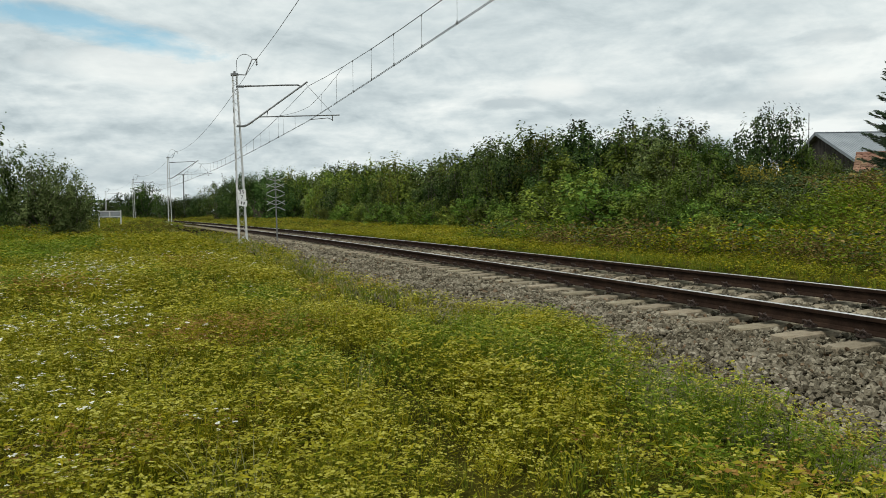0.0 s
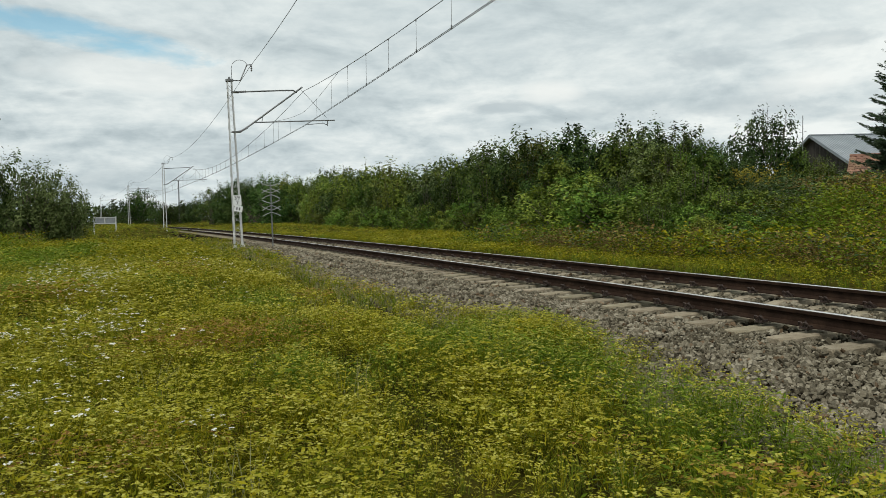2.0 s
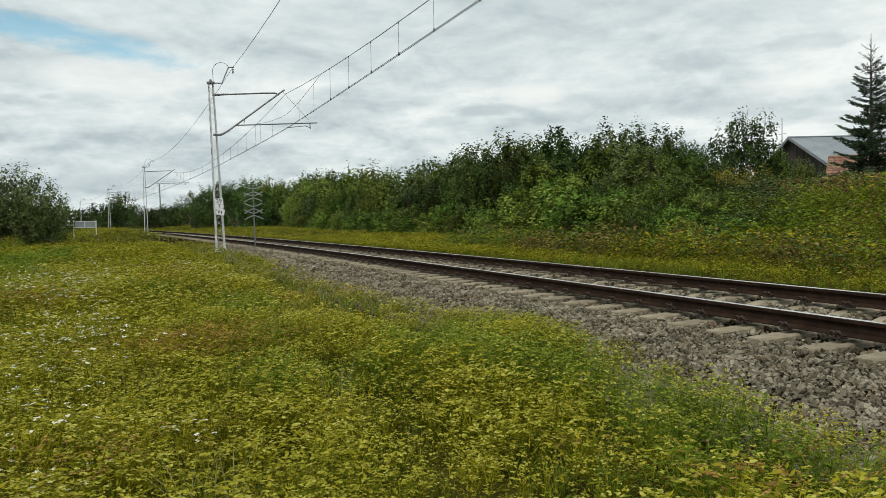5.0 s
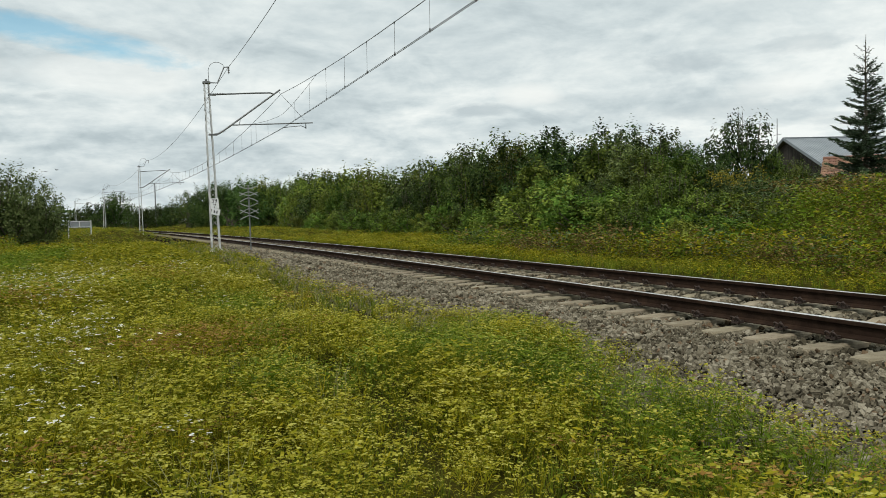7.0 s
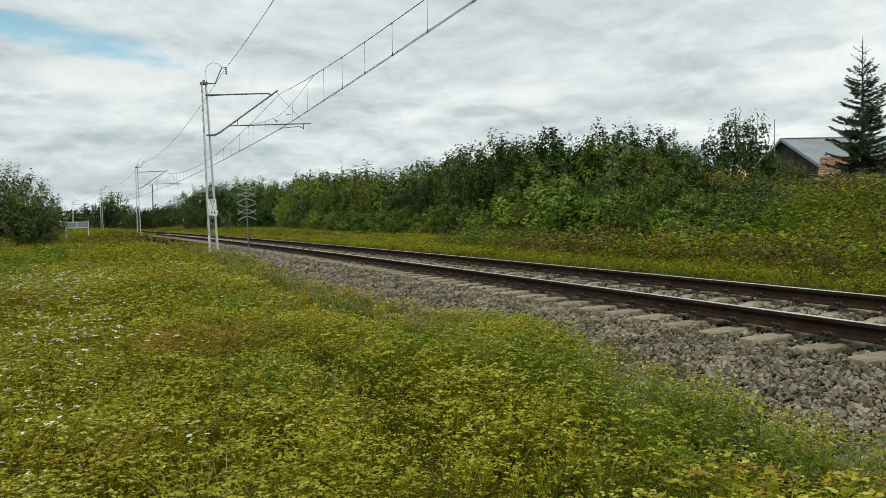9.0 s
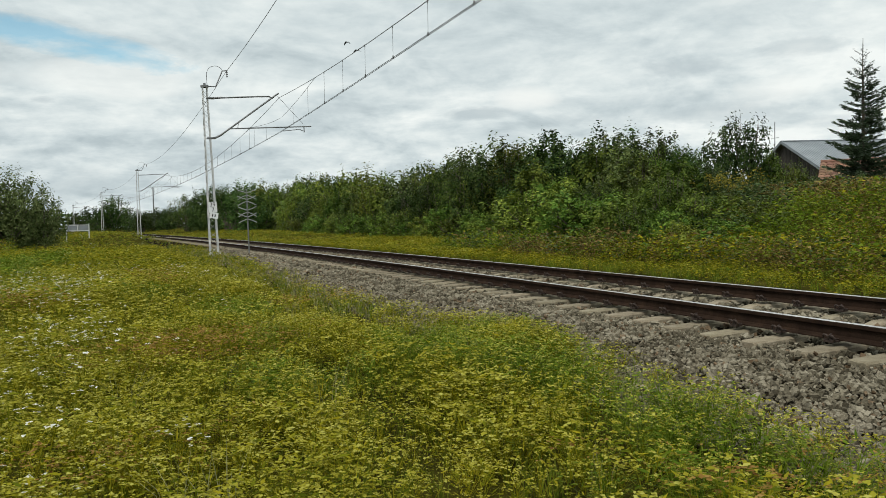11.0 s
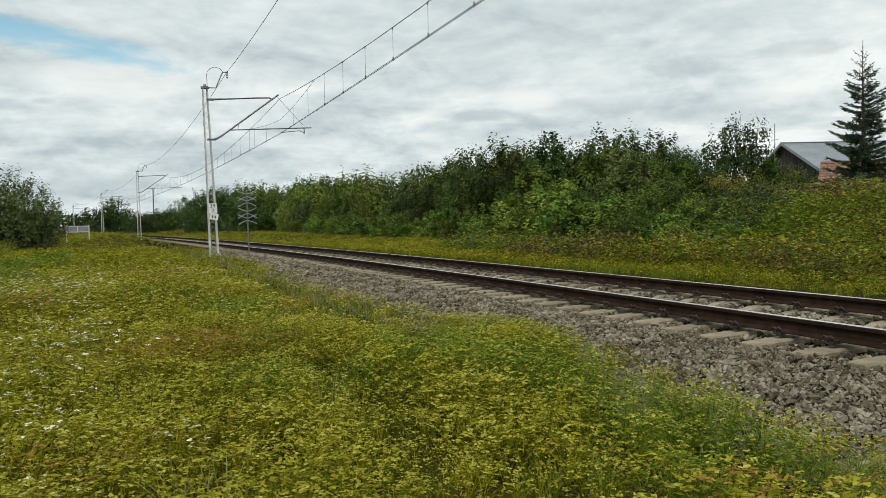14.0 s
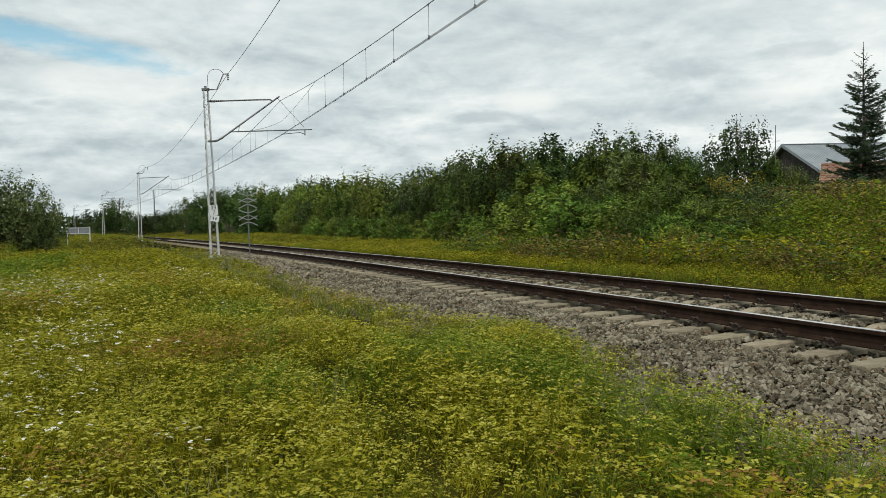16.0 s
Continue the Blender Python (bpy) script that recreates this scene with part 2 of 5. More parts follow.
HERB = mat("herb_leaves", [(0.090, 0.113, 0.006), (0.192, 0.200, 0.010), (0.325, 0.28, 0.015)], 0.9, 0.7, bump=0, fine=4, island=0.6, leaf=0.30)
GREENHERB = mat("green_herb_leaves", [(0.070, 0.118, 0.008), (0.125, 0.190, 0.013), (0.20, 0.255, 0.026)], 1.2, 0.6, bump=0, fine=5, island=0.6, leaf=0.34)
SEED = mat("brown_seed_heads", [(0.16, 0.085, 0.022), (0.26, 0.15, 0.035), (0.36, 0.24, 0.07)], 1.2, 0.8, bump=0, fine=5, island=0.5, leaf=0.25)
STRAW = mat("pale_dry_grass", [(0.16, 0.165, 0.06), (0.25, 0.25, 0.10), (0.34, 0.33, 0.15)], 2, 0.7, bump=0, fine=5, island=0.4, leaf=0.35)
UMBEL = mat("yellow_umbels", [(0.25, 0.23, 0.018), (0.355, 0.335, 0.035), (0.47, 0.45, 0.10)], 0.9, 0.75, bump=0, fine=5, island=0.5, leaf=0.26)
WHITE_FLOWER = mat("white_yarrow_flowers", [(0.56, 0.56, 0.44), (0.70, 0.70, 0.58), (0.80, 0.80, 0.70)], 2, 0.8, bump=0, fine=9, island=0.4, leaf=0.2)
GOLDENROD = mat("goldenrod_flowers", [(0.24, 0.19, 0.02), (0.34, 0.275, 0.03), (0.44, 0.37, 0.05)], 2, 0.8, bump=0, fine=9, island=0.4, leaf=0.25)
SHEET = mat("grey_sheet_metal_roof", [(0.15, 0.17, 0.185), (0.21, 0.235, 0.25), (0.27, 0.295, 0.31)], 0.7, 0.5, 0.2, bump=0.1, fine=14)
TILE = mat("orange_clay_tile", [(0.13, 0.070, 0.045), (0.22, 0.125, 0.078), (0.33, 0.215, 0.14)], 2, 0.85, bump=0.4, fine=20, rnd=0.35)
BARNWOOD = mat("dark_barn_boards", [(0.025, 0.021, 0.018), (0.045, 0.038, 0.032), (0.07, 0.06, 0.05)], 1.5, 0.9, bump=0.5, fine=12, rnd=0.2, stretch=(4, 4, 0.4))
PLASTER = mat("dull_plaster", [(0.30, 0.28, 0.25), (0.38, 0.36, 0.32), (0.44, 0.42, 0.38)], 1.5, 0.9, bump=0.3, fine=15)
FEATHER = mat("dark_feathers", [(0.025, 0.025, 0.028), (0.05, 0.05, 0.055), (0.09, 0.09, 0.095)], 8, 0.7, bump=0, fine=30)


# ---- mesh helpers ----
def tri_mesh(name, verts, tris, mats, index=None, smooth=False):
    """A mesh from arrays of vertices and triangles."""
    verts, tris = np.asarray(verts, np.float32), np.asarray(tris, np.int32)
    me = bpy.data.meshes.new(name)
    me.vertices.add(len(verts))
    me.vertices.foreach_set("co", verts.ravel())
    me.loops.add(tris.size)
    me.loops.foreach_set("vertex_index", tris.ravel())
    me.polygons.add(len(tris))
    me.polygons.foreach_set("loop_start", np.arange(0, tris.size, 3, dtype=np.int32))
    for m in mats:
        me.materials.append(m)
    if index is not None:
        me.polygons.foreach_set("material_index", np.asarray(index, np.int32))
    me.polygons.foreach_set("use_smooth", np.full(len(tris), smooth))
    me.update(calc_edges=True)
    return me


def part(name, bm, material, parent=None, label=""):
    """Links a bmesh as one mesh object under a thing or a part."""
    me = bpy.data.meshes.new(name)
    bm.to_mesh(me)
    bm.free()
    me.materials.append(material)
    ob = new(name, me)
    ob.parent = parent
    return tagged(ob, label)


def piece(name, me, parent, m=None, label=""):
    ob = new(name, me)
    ob.parent = parent
    if m is not None:
        ob.matrix_basis = m
    return tagged(ob, label)


def empty(name, m, label, category, group="", kind=""):
    ob = new(name)
    ob.empty_display_size = 0.2
    ob.matrix_basis = m
    return tagged(ob, label, category, group, kind)


def box(bm, lo, hi, m=None):
    vs = [bm.verts.new(Vector((x, y, z))) for z in (lo[2], hi[2]) for y in (lo[1], hi[1]) for x in (lo[0], hi[0])]
    if m is not None:
        for v in vs:
            v.co = m @ v.co
    for f in ((0, 2, 3, 1), (4, 5, 7, 6), (0, 1, 5, 4), (2, 6, 7, 3), (0, 4, 6, 2), (1, 3, 7, 5)):
        bm.faces.new([vs[i] for i in f])
    return vs


def tube(bm, pts, radii, sides=6):
    """A tube through points, with one radius or one for each point."""
    pts = [Vector(p) for p in pts]
    if isinstance(radii, (int, float)):
        radii = [radii] * len(pts)
    rings = []
    for i, p in enumerate(pts):
        d = (pts[min(i + 1, len(pts) - 1)] - pts[max(i - 1, 0)]).normalized()
        a = d.orthogonal().normalized() if abs(d.z) > 0.95 else d.cross(Vector((0, 0, 1))).normalized()
        b = d.cross(a)
        rings.append([bm.verts.new(p + radii[i] * (math.cos(t) * a + math.sin(t) * b)) for t in [2 * math.pi * k / sides for k in range(sides)]])
    for r0, r1 in zip(rings, rings[1:]):
        for k in range(sides):
            bm.faces.new((r0[k], r0[(k + 1) % sides], r1[(k + 1) % sides], r1[k]))
    bm.faces.new(rings[0][::-1])
    bm.faces.new(rings[-1])


def bar(bm, a, b, w, h=None):
    """A square bar from a to b."""
    a, b = Vector(a), Vector(b)
    d = b - a
    m = Matrix.Translation(a) @ d.to_track_quat("Z", "Y").to_matrix().to_4x4()
    h = h or w
    box(bm, (-w / 2, -h / 2, 0), (w / 2, h / 2, d.length), m)


def text_mesh(body, size, depth=0.004):
    cu = bpy.data.curves.new("lettering", "FONT")
    cu.body, cu.size, cu.extrude, cu.align_x, cu.align_y = body, size, depth, "CENTER", "CENTER"
    cu.resolution_u = 3
    tmp = new("lettering", cu)
    bpy.context.view_layer.update()
    me = bpy.data.meshes.new_from_object(tmp.evaluated_get(bpy.context.evaluated_depsgraph_get()))
    bpy.data.objects.remove(tmp)
    me.materials.clear()
    me.materials.append(INK)
    return me


# ---- plan of the line: station s along the near rail, u across it (camera side negative) ----
DS = 0.1
_g = np.arange(-600, 3000, DS)
_k = np.where(_g < 10, 0.0019, np.where(_g < 51, 0.0019 + (0.00055 - 0.0019) * (_g - 10) / 41, 0.00055))
_k = np.where((_g < -60) | (_g > 260), 0.0, _k)
_i0 = int(np.argmin(abs(_g)))
_ang = np.concatenate([[0], np.cumsum(_k[:-1] * DS)])
_ang = _ang - _ang[_i0] + 0.3607
_gx = np.concatenate([[0], np.cumsum(-np.sin(_ang[:-1] + _k[:-1] * DS / 2) * DS)])
_gy = np.concatenate([[0], np.cumsum(np.cos(_ang[:-1] + _k[:-1] * DS / 2) * DS)])
_gx, _gy = _gx - _gx[_i0] + 6.3126, _gy - _gy[_i0]
CANT = 0.0461


def at(s, u=0.0):
    """Plan place of station s at u metres across."""
    a = np.interp(s, _g, _ang)
    return np.interp(s, _g, _gx) + u * np.cos(a), np.interp(s, _g, _gy) + u * np.sin(a)


def heading(s):
    return float(np.interp(s, _g, _ang))


def P(s, u, z):
    x, y = at(s, u)
    return Vector((float(x), float(y), z))


def to_su(x, y):
    """Station and offset of plan places near the line."""
    x, y = np.asarray(x, float), np.asarray(y, float)
    s = np.full(x.shape, 20.0)
    for _ in range(14):
        a = np.interp(s, _g, _ang)
        dx, dy = x - np.interp(s, _g, _gx), y - np.interp(s, _g, _gy)
        s = np.clip(s + 0.9 * (-dx * np.sin(a) + dy * np.cos(a)), -590, 2900)
    a = np.interp(s, _g, _ang)
    dx, dy = x - np.interp(s, _g, _gx), y - np.interp(s, _g, _gy)
    return s, dx * np.cos(a) + dy * np.sin(a)


def step(x, a, b):
    t = np.clip((x - a) / (b - a), 0, 1)
    return t * t * (3 - 2 * t)


def wobble(x, y):
    return 0.05 * np.sin(0.9 * x + 0.4 * y) * np.sin(0.7 * y - 0.3 * x + 1) + 0.03 * np.sin(2.3 * x + 1.1) * np.sin(2.1 * y)


def ground_su(s, u):
    """Height of the natural ground."""
    s, u = np.asarray(s, float), np.asarray(u, float)
    x, y = at(s, u)
    near = -0.50 + 0.10 * step(s, 15, 40) + 0.42 * step(s, 55, 90) * step(u, -13, -6) - 0.2 * step(s, 110, 160)
    near = near + 0.08 * step(-u, 14, 24) * step(s, 15, 40)
    bank = 1 - step(s, 21, 40)
    far = -0.22 + (0.30 + 0.25 * step(s, 50, 120)) * step(u, 4.5, 12) + bank * 1.35 * step(u, 5.5, 13.0) + (0.9 + 0.1 * bank) * step(u, 13, 45)
    near = near + 0.36 * step(s, 56, 78) * step(u, -9, -5) * (1 - step(u, -3.2, -1.6))
    z = near + (far - near) * step(u, -1.0, 3.2)
    return 0.91 * (z + wobble(x, y) * (np.clip(abs(u - 0.75) - 2.2, 0, 1)))


def ground(x, y):
    s, u = to_su(x, y)
    return ground_su(s, u)


def ballast_z(s, u):
    """Top of the ballast: a canted bed with sloping shoulders."""
    u = np.asarray(u, float)
    top = -0.268 + CANT * np.clip(u, -1.0, 2.6)
    left, right = (u + 1.0) * 0.11, (2.6 - u) * 0.42
    return top + np.minimum(0, left) + np.minimum(0, right)


def build_ground():
    s = np.concatenate([np.arange(-590, -60, 60), np.arange(-60, -10, 5), np.arange(-10, 60, 1.0), np.arange(60, 270, 5), np.geomspace(270, 2900, 20)])
    u = np.concatenate([-np.geomspace(420, 30, 12), np.arange(-28, -6, 1.5), np.arange(-6, 18, 0.5), np.arange(18, 46, 2), np.geomspace(48, 2500, 16)])
    S, U = np.meshgrid(s, u, indexing="ij")
    U = np.where((S > 60) & (U < -60), U * (1 + 2.0 * step(S, 60, 400)), U)
    x, y = at(S, U)
    z = ground_su(S, U)
    z = np.where((U > -2.9) & (U < 3.1), np.minimum(z, ballast_z(S, U) - 0.08), z)
    n, m = S.shape
    v = np.stack([x, y, z], -1).reshape(-1, 3)
    i = np.arange(n * m).reshape(n, m)
    a, b, c, d = i[:-1, :-1].ravel(), i[1:, :-1].ravel(), i[1:, 1:].ravel(), i[:-1, 1:].ravel()
    # s runs forward and u to the right, so a-d-c-b faces up
    t = np.concatenate([np.stack([a, d, c], 1), np.stack([a, c, b], 1)])
    tagged(new("ground", tri_mesh("ground", v, t, [SOIL], smooth=True)), "meadow soil with thin olive grass running to the horizon", "ground", kind="structure")


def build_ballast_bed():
    # darkened bed that shows through as shade in the gaps of the stones
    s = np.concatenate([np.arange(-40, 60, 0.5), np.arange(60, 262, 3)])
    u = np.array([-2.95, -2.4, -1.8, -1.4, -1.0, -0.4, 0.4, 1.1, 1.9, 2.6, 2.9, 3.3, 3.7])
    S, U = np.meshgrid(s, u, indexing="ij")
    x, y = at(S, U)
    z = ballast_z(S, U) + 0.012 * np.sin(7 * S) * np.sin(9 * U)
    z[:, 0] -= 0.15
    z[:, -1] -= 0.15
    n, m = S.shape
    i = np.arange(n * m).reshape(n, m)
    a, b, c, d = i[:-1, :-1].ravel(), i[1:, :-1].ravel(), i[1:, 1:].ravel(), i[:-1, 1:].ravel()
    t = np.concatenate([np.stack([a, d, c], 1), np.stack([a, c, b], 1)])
    return tagged(new("ballast_bed", tri_mesh("ballast_bed", np.stack([x, y, z], -1).reshape(-1, 3), t, [GAP_SHADE_GRAVEL], smooth=True)), "crushed-stone ballast bed under the track, coloured near-black as shade between the stones", "ballast", kind="structure")


build_ground()
BALLAST_BED = build_ballast_bed()


# ---- track ----
def track_frame(s, u, z=0.0):
    """Pose on the canted track: x across, y along, z up."""
    return Matrix.Translation(P(s, u, z + CANT * u)) @ Matrix.Rotation(heading(s), 4, "Z") @ Matrix.Rotation(-math.atan(CANT), 4, "Y")


# half of a flat-bottom rail's section, from the foot up
RAIL_HALF = [(0.0675, -0.160), (0.0675, -0.150), (0.030, -0.140), (0.0095, -0.125), (0.0080, -0.085), (0.010, -0.050), (0.034, -0.038), (0.036, -0.010), (0.030, -0.0015)]


def build_rail(u, label):
    prof = [(-x, z) for x, z in RAIL_HALF] + [(x, z) for x, z in RAIL_HALF[::-1]]
    s = np.concatenate([np.arange(-40, 70, 1.0), np.arange(70, 262, 4.0)])
    verts, tris, idx = [], [], []
    n = len(prof)
    for st in s:
        m = track_frame(st, u)
        verts += [m @ Vector((x, 0, z)) for x, z in prof]
    for i in range(len(s) - 1):
        for k in range(n):
            a, b = i * n + k, i * n + (k + 1) % n
            c, d = b + n, a + n
            tris += [(a, b, c), (a, c, d)]
            idx += [1 if k == 8 else 0] * 2
    tris, idx = np.array(tris), np.array(idx)
    rail = empty("steel_rail", Matrix(), label, "rail", "pair of running rails")
    piece("rail_body", tri_mesh("rail_body", verts, tris[idx == 0], [RUST]), rail)
    piece("running_surface", tri_mesh("running_surface", verts, tris[idx == 1], [POLISHED]), rail, label="bright worn running surface")


build_rail(0.0, "rusty brown steel rail with a worn bright head")
build_rail(1.5, "rusty brown steel rail with a bright head, raised on the curve")


def sleeper_mesh():
    """Concrete sleeper with bevelled shoulders and a sunken middle, 2.5 m long across the track."""
    xs = [-1.25, -1.235, -1.0, -0.5, -0.3, 0.3, 0.5, 1.0, 1.235, 1.25]
    top = [-0.010, 0.0, 0.0, 0.0, -0.035, -0.035, 0.0, 0.0, 0.0, -0.010]
    wid = [0.105, 0.115, 0.118, 0.112, 0.092, 0.092, 0.112, 0.118, 0.115, 0.105]
    verts, faces = [], []
    for x, t, w in zip(xs, top, wid):
        verts += [(x, -w, -0.2), (x, -w + 0.012, t - 0.018), (x, -w + 0.03, t), (x, w - 0.03, t), (x, w - 0.012, t - 0.018), (x, w, -0.2)]
    for i in range(len(xs) - 1):
        for k in range(5):
            a = i * 6 + k
            faces.append((a, a + 1, a + 7, a + 6))
    faces += [(5, 4, 3, 2, 1, 0), tuple(len(verts) - 6 + k for k in range(6))]
    me = bpy.data.meshes.new("concrete_sleeper")
    me.from_pydata(verts, [], [tuple(f[::-1]) for f in faces])
    me.materials.append(CONCRETE)
    return me


def clip_mesh():
    """Spring clip: two round loops bent over the rail foot, held by a bolt with a nut."""
    bm = bmesh.new()
    box(bm, (-0.04, -0.05, 0.0), (0.045, 0.05, 0.016))
    for y in (-0.032, 0.032):
        ring = [(-0.030 - 0.012 * math.sin(radians(t)), y + 0.027 * math.cos(radians(t)), 0.040 + 0.030 * math.sin(radians(t))) for t in range(-60, 250, 34)]
        tube(bm, ring, 0.0095, 5)
        tube(bm, [(-0.030, y, 0.012), (0.02, y, 0.03), (0.05, y, 0.022)], 0.010, 5)
    tube(bm, [(0, 0, 0), (0, 0, 0.075)], 0.011, 6)
    tube(bm, [(0, 0, 0.035), (0, 0, 0.055)], 0.021, 6)
    me = bpy.data.meshes.new("rail_clip")
    bm.to_mesh(me)
    bm.free()
    me.materials.append(CLIP)
    return me


def build_sleepers():
    sl, cl = sleeper_mesh(), clip_mesh()
    rng = random.Random(4)
    for i in range(-30, 150):
        s = 7.5235 + 0.6 * i
        m = track_frame(s, 0.75, -0.205) @ pose(rng.uniform(-0.015, 0.015), rng.uniform(-0.012, 0.012), rng.uniform(-0.008, 0.004), 0, 0, rng.uniform(-0.6, 0.6))
        ob = tagged(new("concrete_sleeper", sl), "weathered pale concrete sleeper bedded in grey ballast", "sleeper", "sleepers of the track")
        ob.matrix_basis = m
        if -4 <= i <= 70:
            for x in (-0.75, 0.75):
                for side in (-1, 1):
                    piece("rail_clip", cl, ob, pose(x + side * 0.092, 0, 0.040, 0, 0, 0 if side < 0 else 180))


build_sleepers()


# ---- loose ballast stones ----
def rough_block():
    """Corners and faces of a block, to be knocked out of shape."""
    v = np.array([(x, y, z) for z in (-0.6, 0.6) for y in (-0.7, 0.7) for x in (-0.8, 0.8)], float)
    q = ((0, 2, 3, 1), (4, 5, 7, 6), (0, 1, 5, 4), (2, 6, 7, 3), (0, 4, 6, 2), (1, 3, 7, 5))
    return v, np.array([t for a, b, c, d in q for t in ((a, b, c), (a, c, d))])


def rot_zyx(rng, n, full=True, tilt=0.3):
    """Random turns as an array of matrices: any turn, or a turn about z with a slight lean."""
    if full:
        q = rng.normal(size=(n, 4))
        q /= np.linalg.norm(q, axis=1, keepdims=True)
        w, x, y, z = q.T
        return np.stack([1 - 2 * (y * y + z * z), 2 * (x * y - z * w), 2 * (x * z + y * w), 2 * (x * y + z * w), 1 - 2 * (x * x + z * z), 2 * (y * z - x * w), 2 * (x * z - y * w), 2 * (y * z + x * w), 1 - 2 * (x * x + y * y)], 1).reshape(n, 3, 3)
    a, t, d = rng.uniform(0, 2 * np.pi, n), np.abs(rng.normal(0, tilt, n)), rng.uniform(0, 2 * np.pi, n)
    k = np.stack([np.cos(d), np.sin(d), 0 * d], 1)
    K = np.zeros((n, 3, 3))
    K[:, 0, 2], K[:, 1, 2], K[:, 2, 0], K[:, 2, 1] = k[:, 1], -k[:, 0], -k[:, 1], k[:, 0]
    lean = np.eye(3) + np.sin(t)[:, None, None] * K + (1 - np.cos(t))[:, None, None] * (K @ K)
    Z = np.zeros((n, 3, 3))
    Z[:, 0, 0], Z[:, 0, 1], Z[:, 1, 0], Z[:, 1, 1], Z[:, 2, 2] = np.cos(a), -np.sin(a), np.sin(a), np.cos(a), 1
    return lean @ Z


def spread(tv, tf, R, place, scale):
    """Copies of a small mesh as joined arrays. scale: n or n x 3."""
    scale = np.asarray(scale, float)
    if scale.ndim == 1:
        scale = np.repeat(scale[:, None], 3, 1)
    v = np.einsum("nij,nvj->nvi", R, tv[None] * scale[:, None, :]) + place[:, None, :]
    f = tf[None] + (np.arange(len(place)) * len(tv))[:, None, None]
    return v.reshape(-1, 3), f.reshape(-1, 3)


class Heap:
    """Collects triangles with material numbers for one mesh."""

    def __init__(self):
        self.v, self.f, self.i, self.n = [], [], [], 0

    def add(self, v, f, idx=0):
        self.v.append(v)
        self.f.append(f + self.n)
        self.i.append(np.full(len(f), idx) if np.isscalar(idx) else idx)
        self.n += len(v)

    def mesh(self, name, mats, smooth=False):
        return tri_mesh(name, np.concatenate(self.v), np.concatenate(self.f), mats, np.concatenate(self.i), smooth)


def build_stones():
    rng = np.random.default_rng(5)
    base, faces = rough_block()
    heap = Heap()
    # stretch of the line, breadth, stones per square metre, size
    for lo, hi, ua, ub, dens, size in ((-16, 3, -2.5, 2.15, 60, 0.06), (3, 13, -2.6, -0.4, 1400, 0.0250), (3, 13, -0.4, 2.15, 560, 0.029), (13, 22, -2.6, -0.4, 760, 0.033), (13, 22, -0.4, 2.15, 300, 0.036), (22, 48, -2.5, 2.15, 150, 0.055)):
        n = int((hi - lo) * (ub - ua) * dens)
        s, u = rng.uniform(lo, hi, n), rng.uniform(ua, ub, n)
        # keep clear of rails and most of the sleepers' tops
        ph = np.abs((s - 7.5235 + 0.3) % 0.6 - 0.3)
        on = (ph < 0.125) & (u > -0.52) & (u < 2.02)
        rail = (np.abs(u) < 0.08) | (np.abs(u - 1.5) < 0.08)
        ok = ~((on & (rng.uniform(size=n) < 0.94)) | rail)
        s, u = s[ok], u[ok]
        n = len(s)
        x, y = at(s, u)
        z = ballast_z(s, u) + rng.uniform(-0.022, 0.036, n)
        z = z + 0.025 * ((u > 0.15) & (u < 1.35))
        which = rng.integers(0, 6, n)
        # the stones nearest the camera's stand can be picked up one by one
        loose = (s > 5.2) & (s < 8.4) & (u < -1.0) & (u > -2.3) & (lo == 3) & (ub < 0)
        loose &= np.cumsum(loose) <= 300
        for k in range(6):
            w = (which == k) & ~loose
            t = (base + rng.uniform(-0.2, 0.2, (8, 3))) * rng.uniform(0.75, 1.15, 3)
            sc = size * rng.lognormal(-0.25, 0.24, w.sum())[:, None] * rng.uniform(0.55, 1.3, (w.sum(), 3))
            own = np.nonzero((which == k) & loose)[0]
            if len(own):
                me = tri_mesh("stone", t * size * 0.8, faces, [STONE])
                for i, R in zip(own, rot_zyx(rng, len(own))):
                    q = rng.uniform(0.75, 1.3)
                    piece("stone", me, BALLAST_BED, Matrix.LocRotScale((x[i], y[i], z[i]), Matrix(R.tolist()).to_quaternion(), (q, q * rng.uniform(0.8, 1.1), q)))
            heap.add(*spread(t, faces, rot_zyx(rng, int(w.sum())), np.stack([x, y, z], 1)[w], sc), np.repeat((rng.uniform(size=int(w.sum())) < 0.05 + 0.32 * np.clip(1 - np.abs(u[w] - 0.5) / 1.3, 0, 1) * (0.4 + 0.6 * np.sin(s[w] * 2.3 + u[w] * 3))).astype(int), 12))
    tagged(new("ballast_stones", heap.mesh("ballast_stones", [STONE, STONE_RUST])), "loose grey and brownish crushed ballast stones", "ballast stones", kind="stuff")


build_stones()


# ---- overhead line ----
MASTS = [(-14.1, -1.80, -0.42), (40.0, -1.80, -0.40), (99.5, -1.10, -0.23), (152.6, -2.00, -0.62), (225.4, -2.20, -0.80)]  # station, offset, level of the foot
MAST_SCALE = 0.909


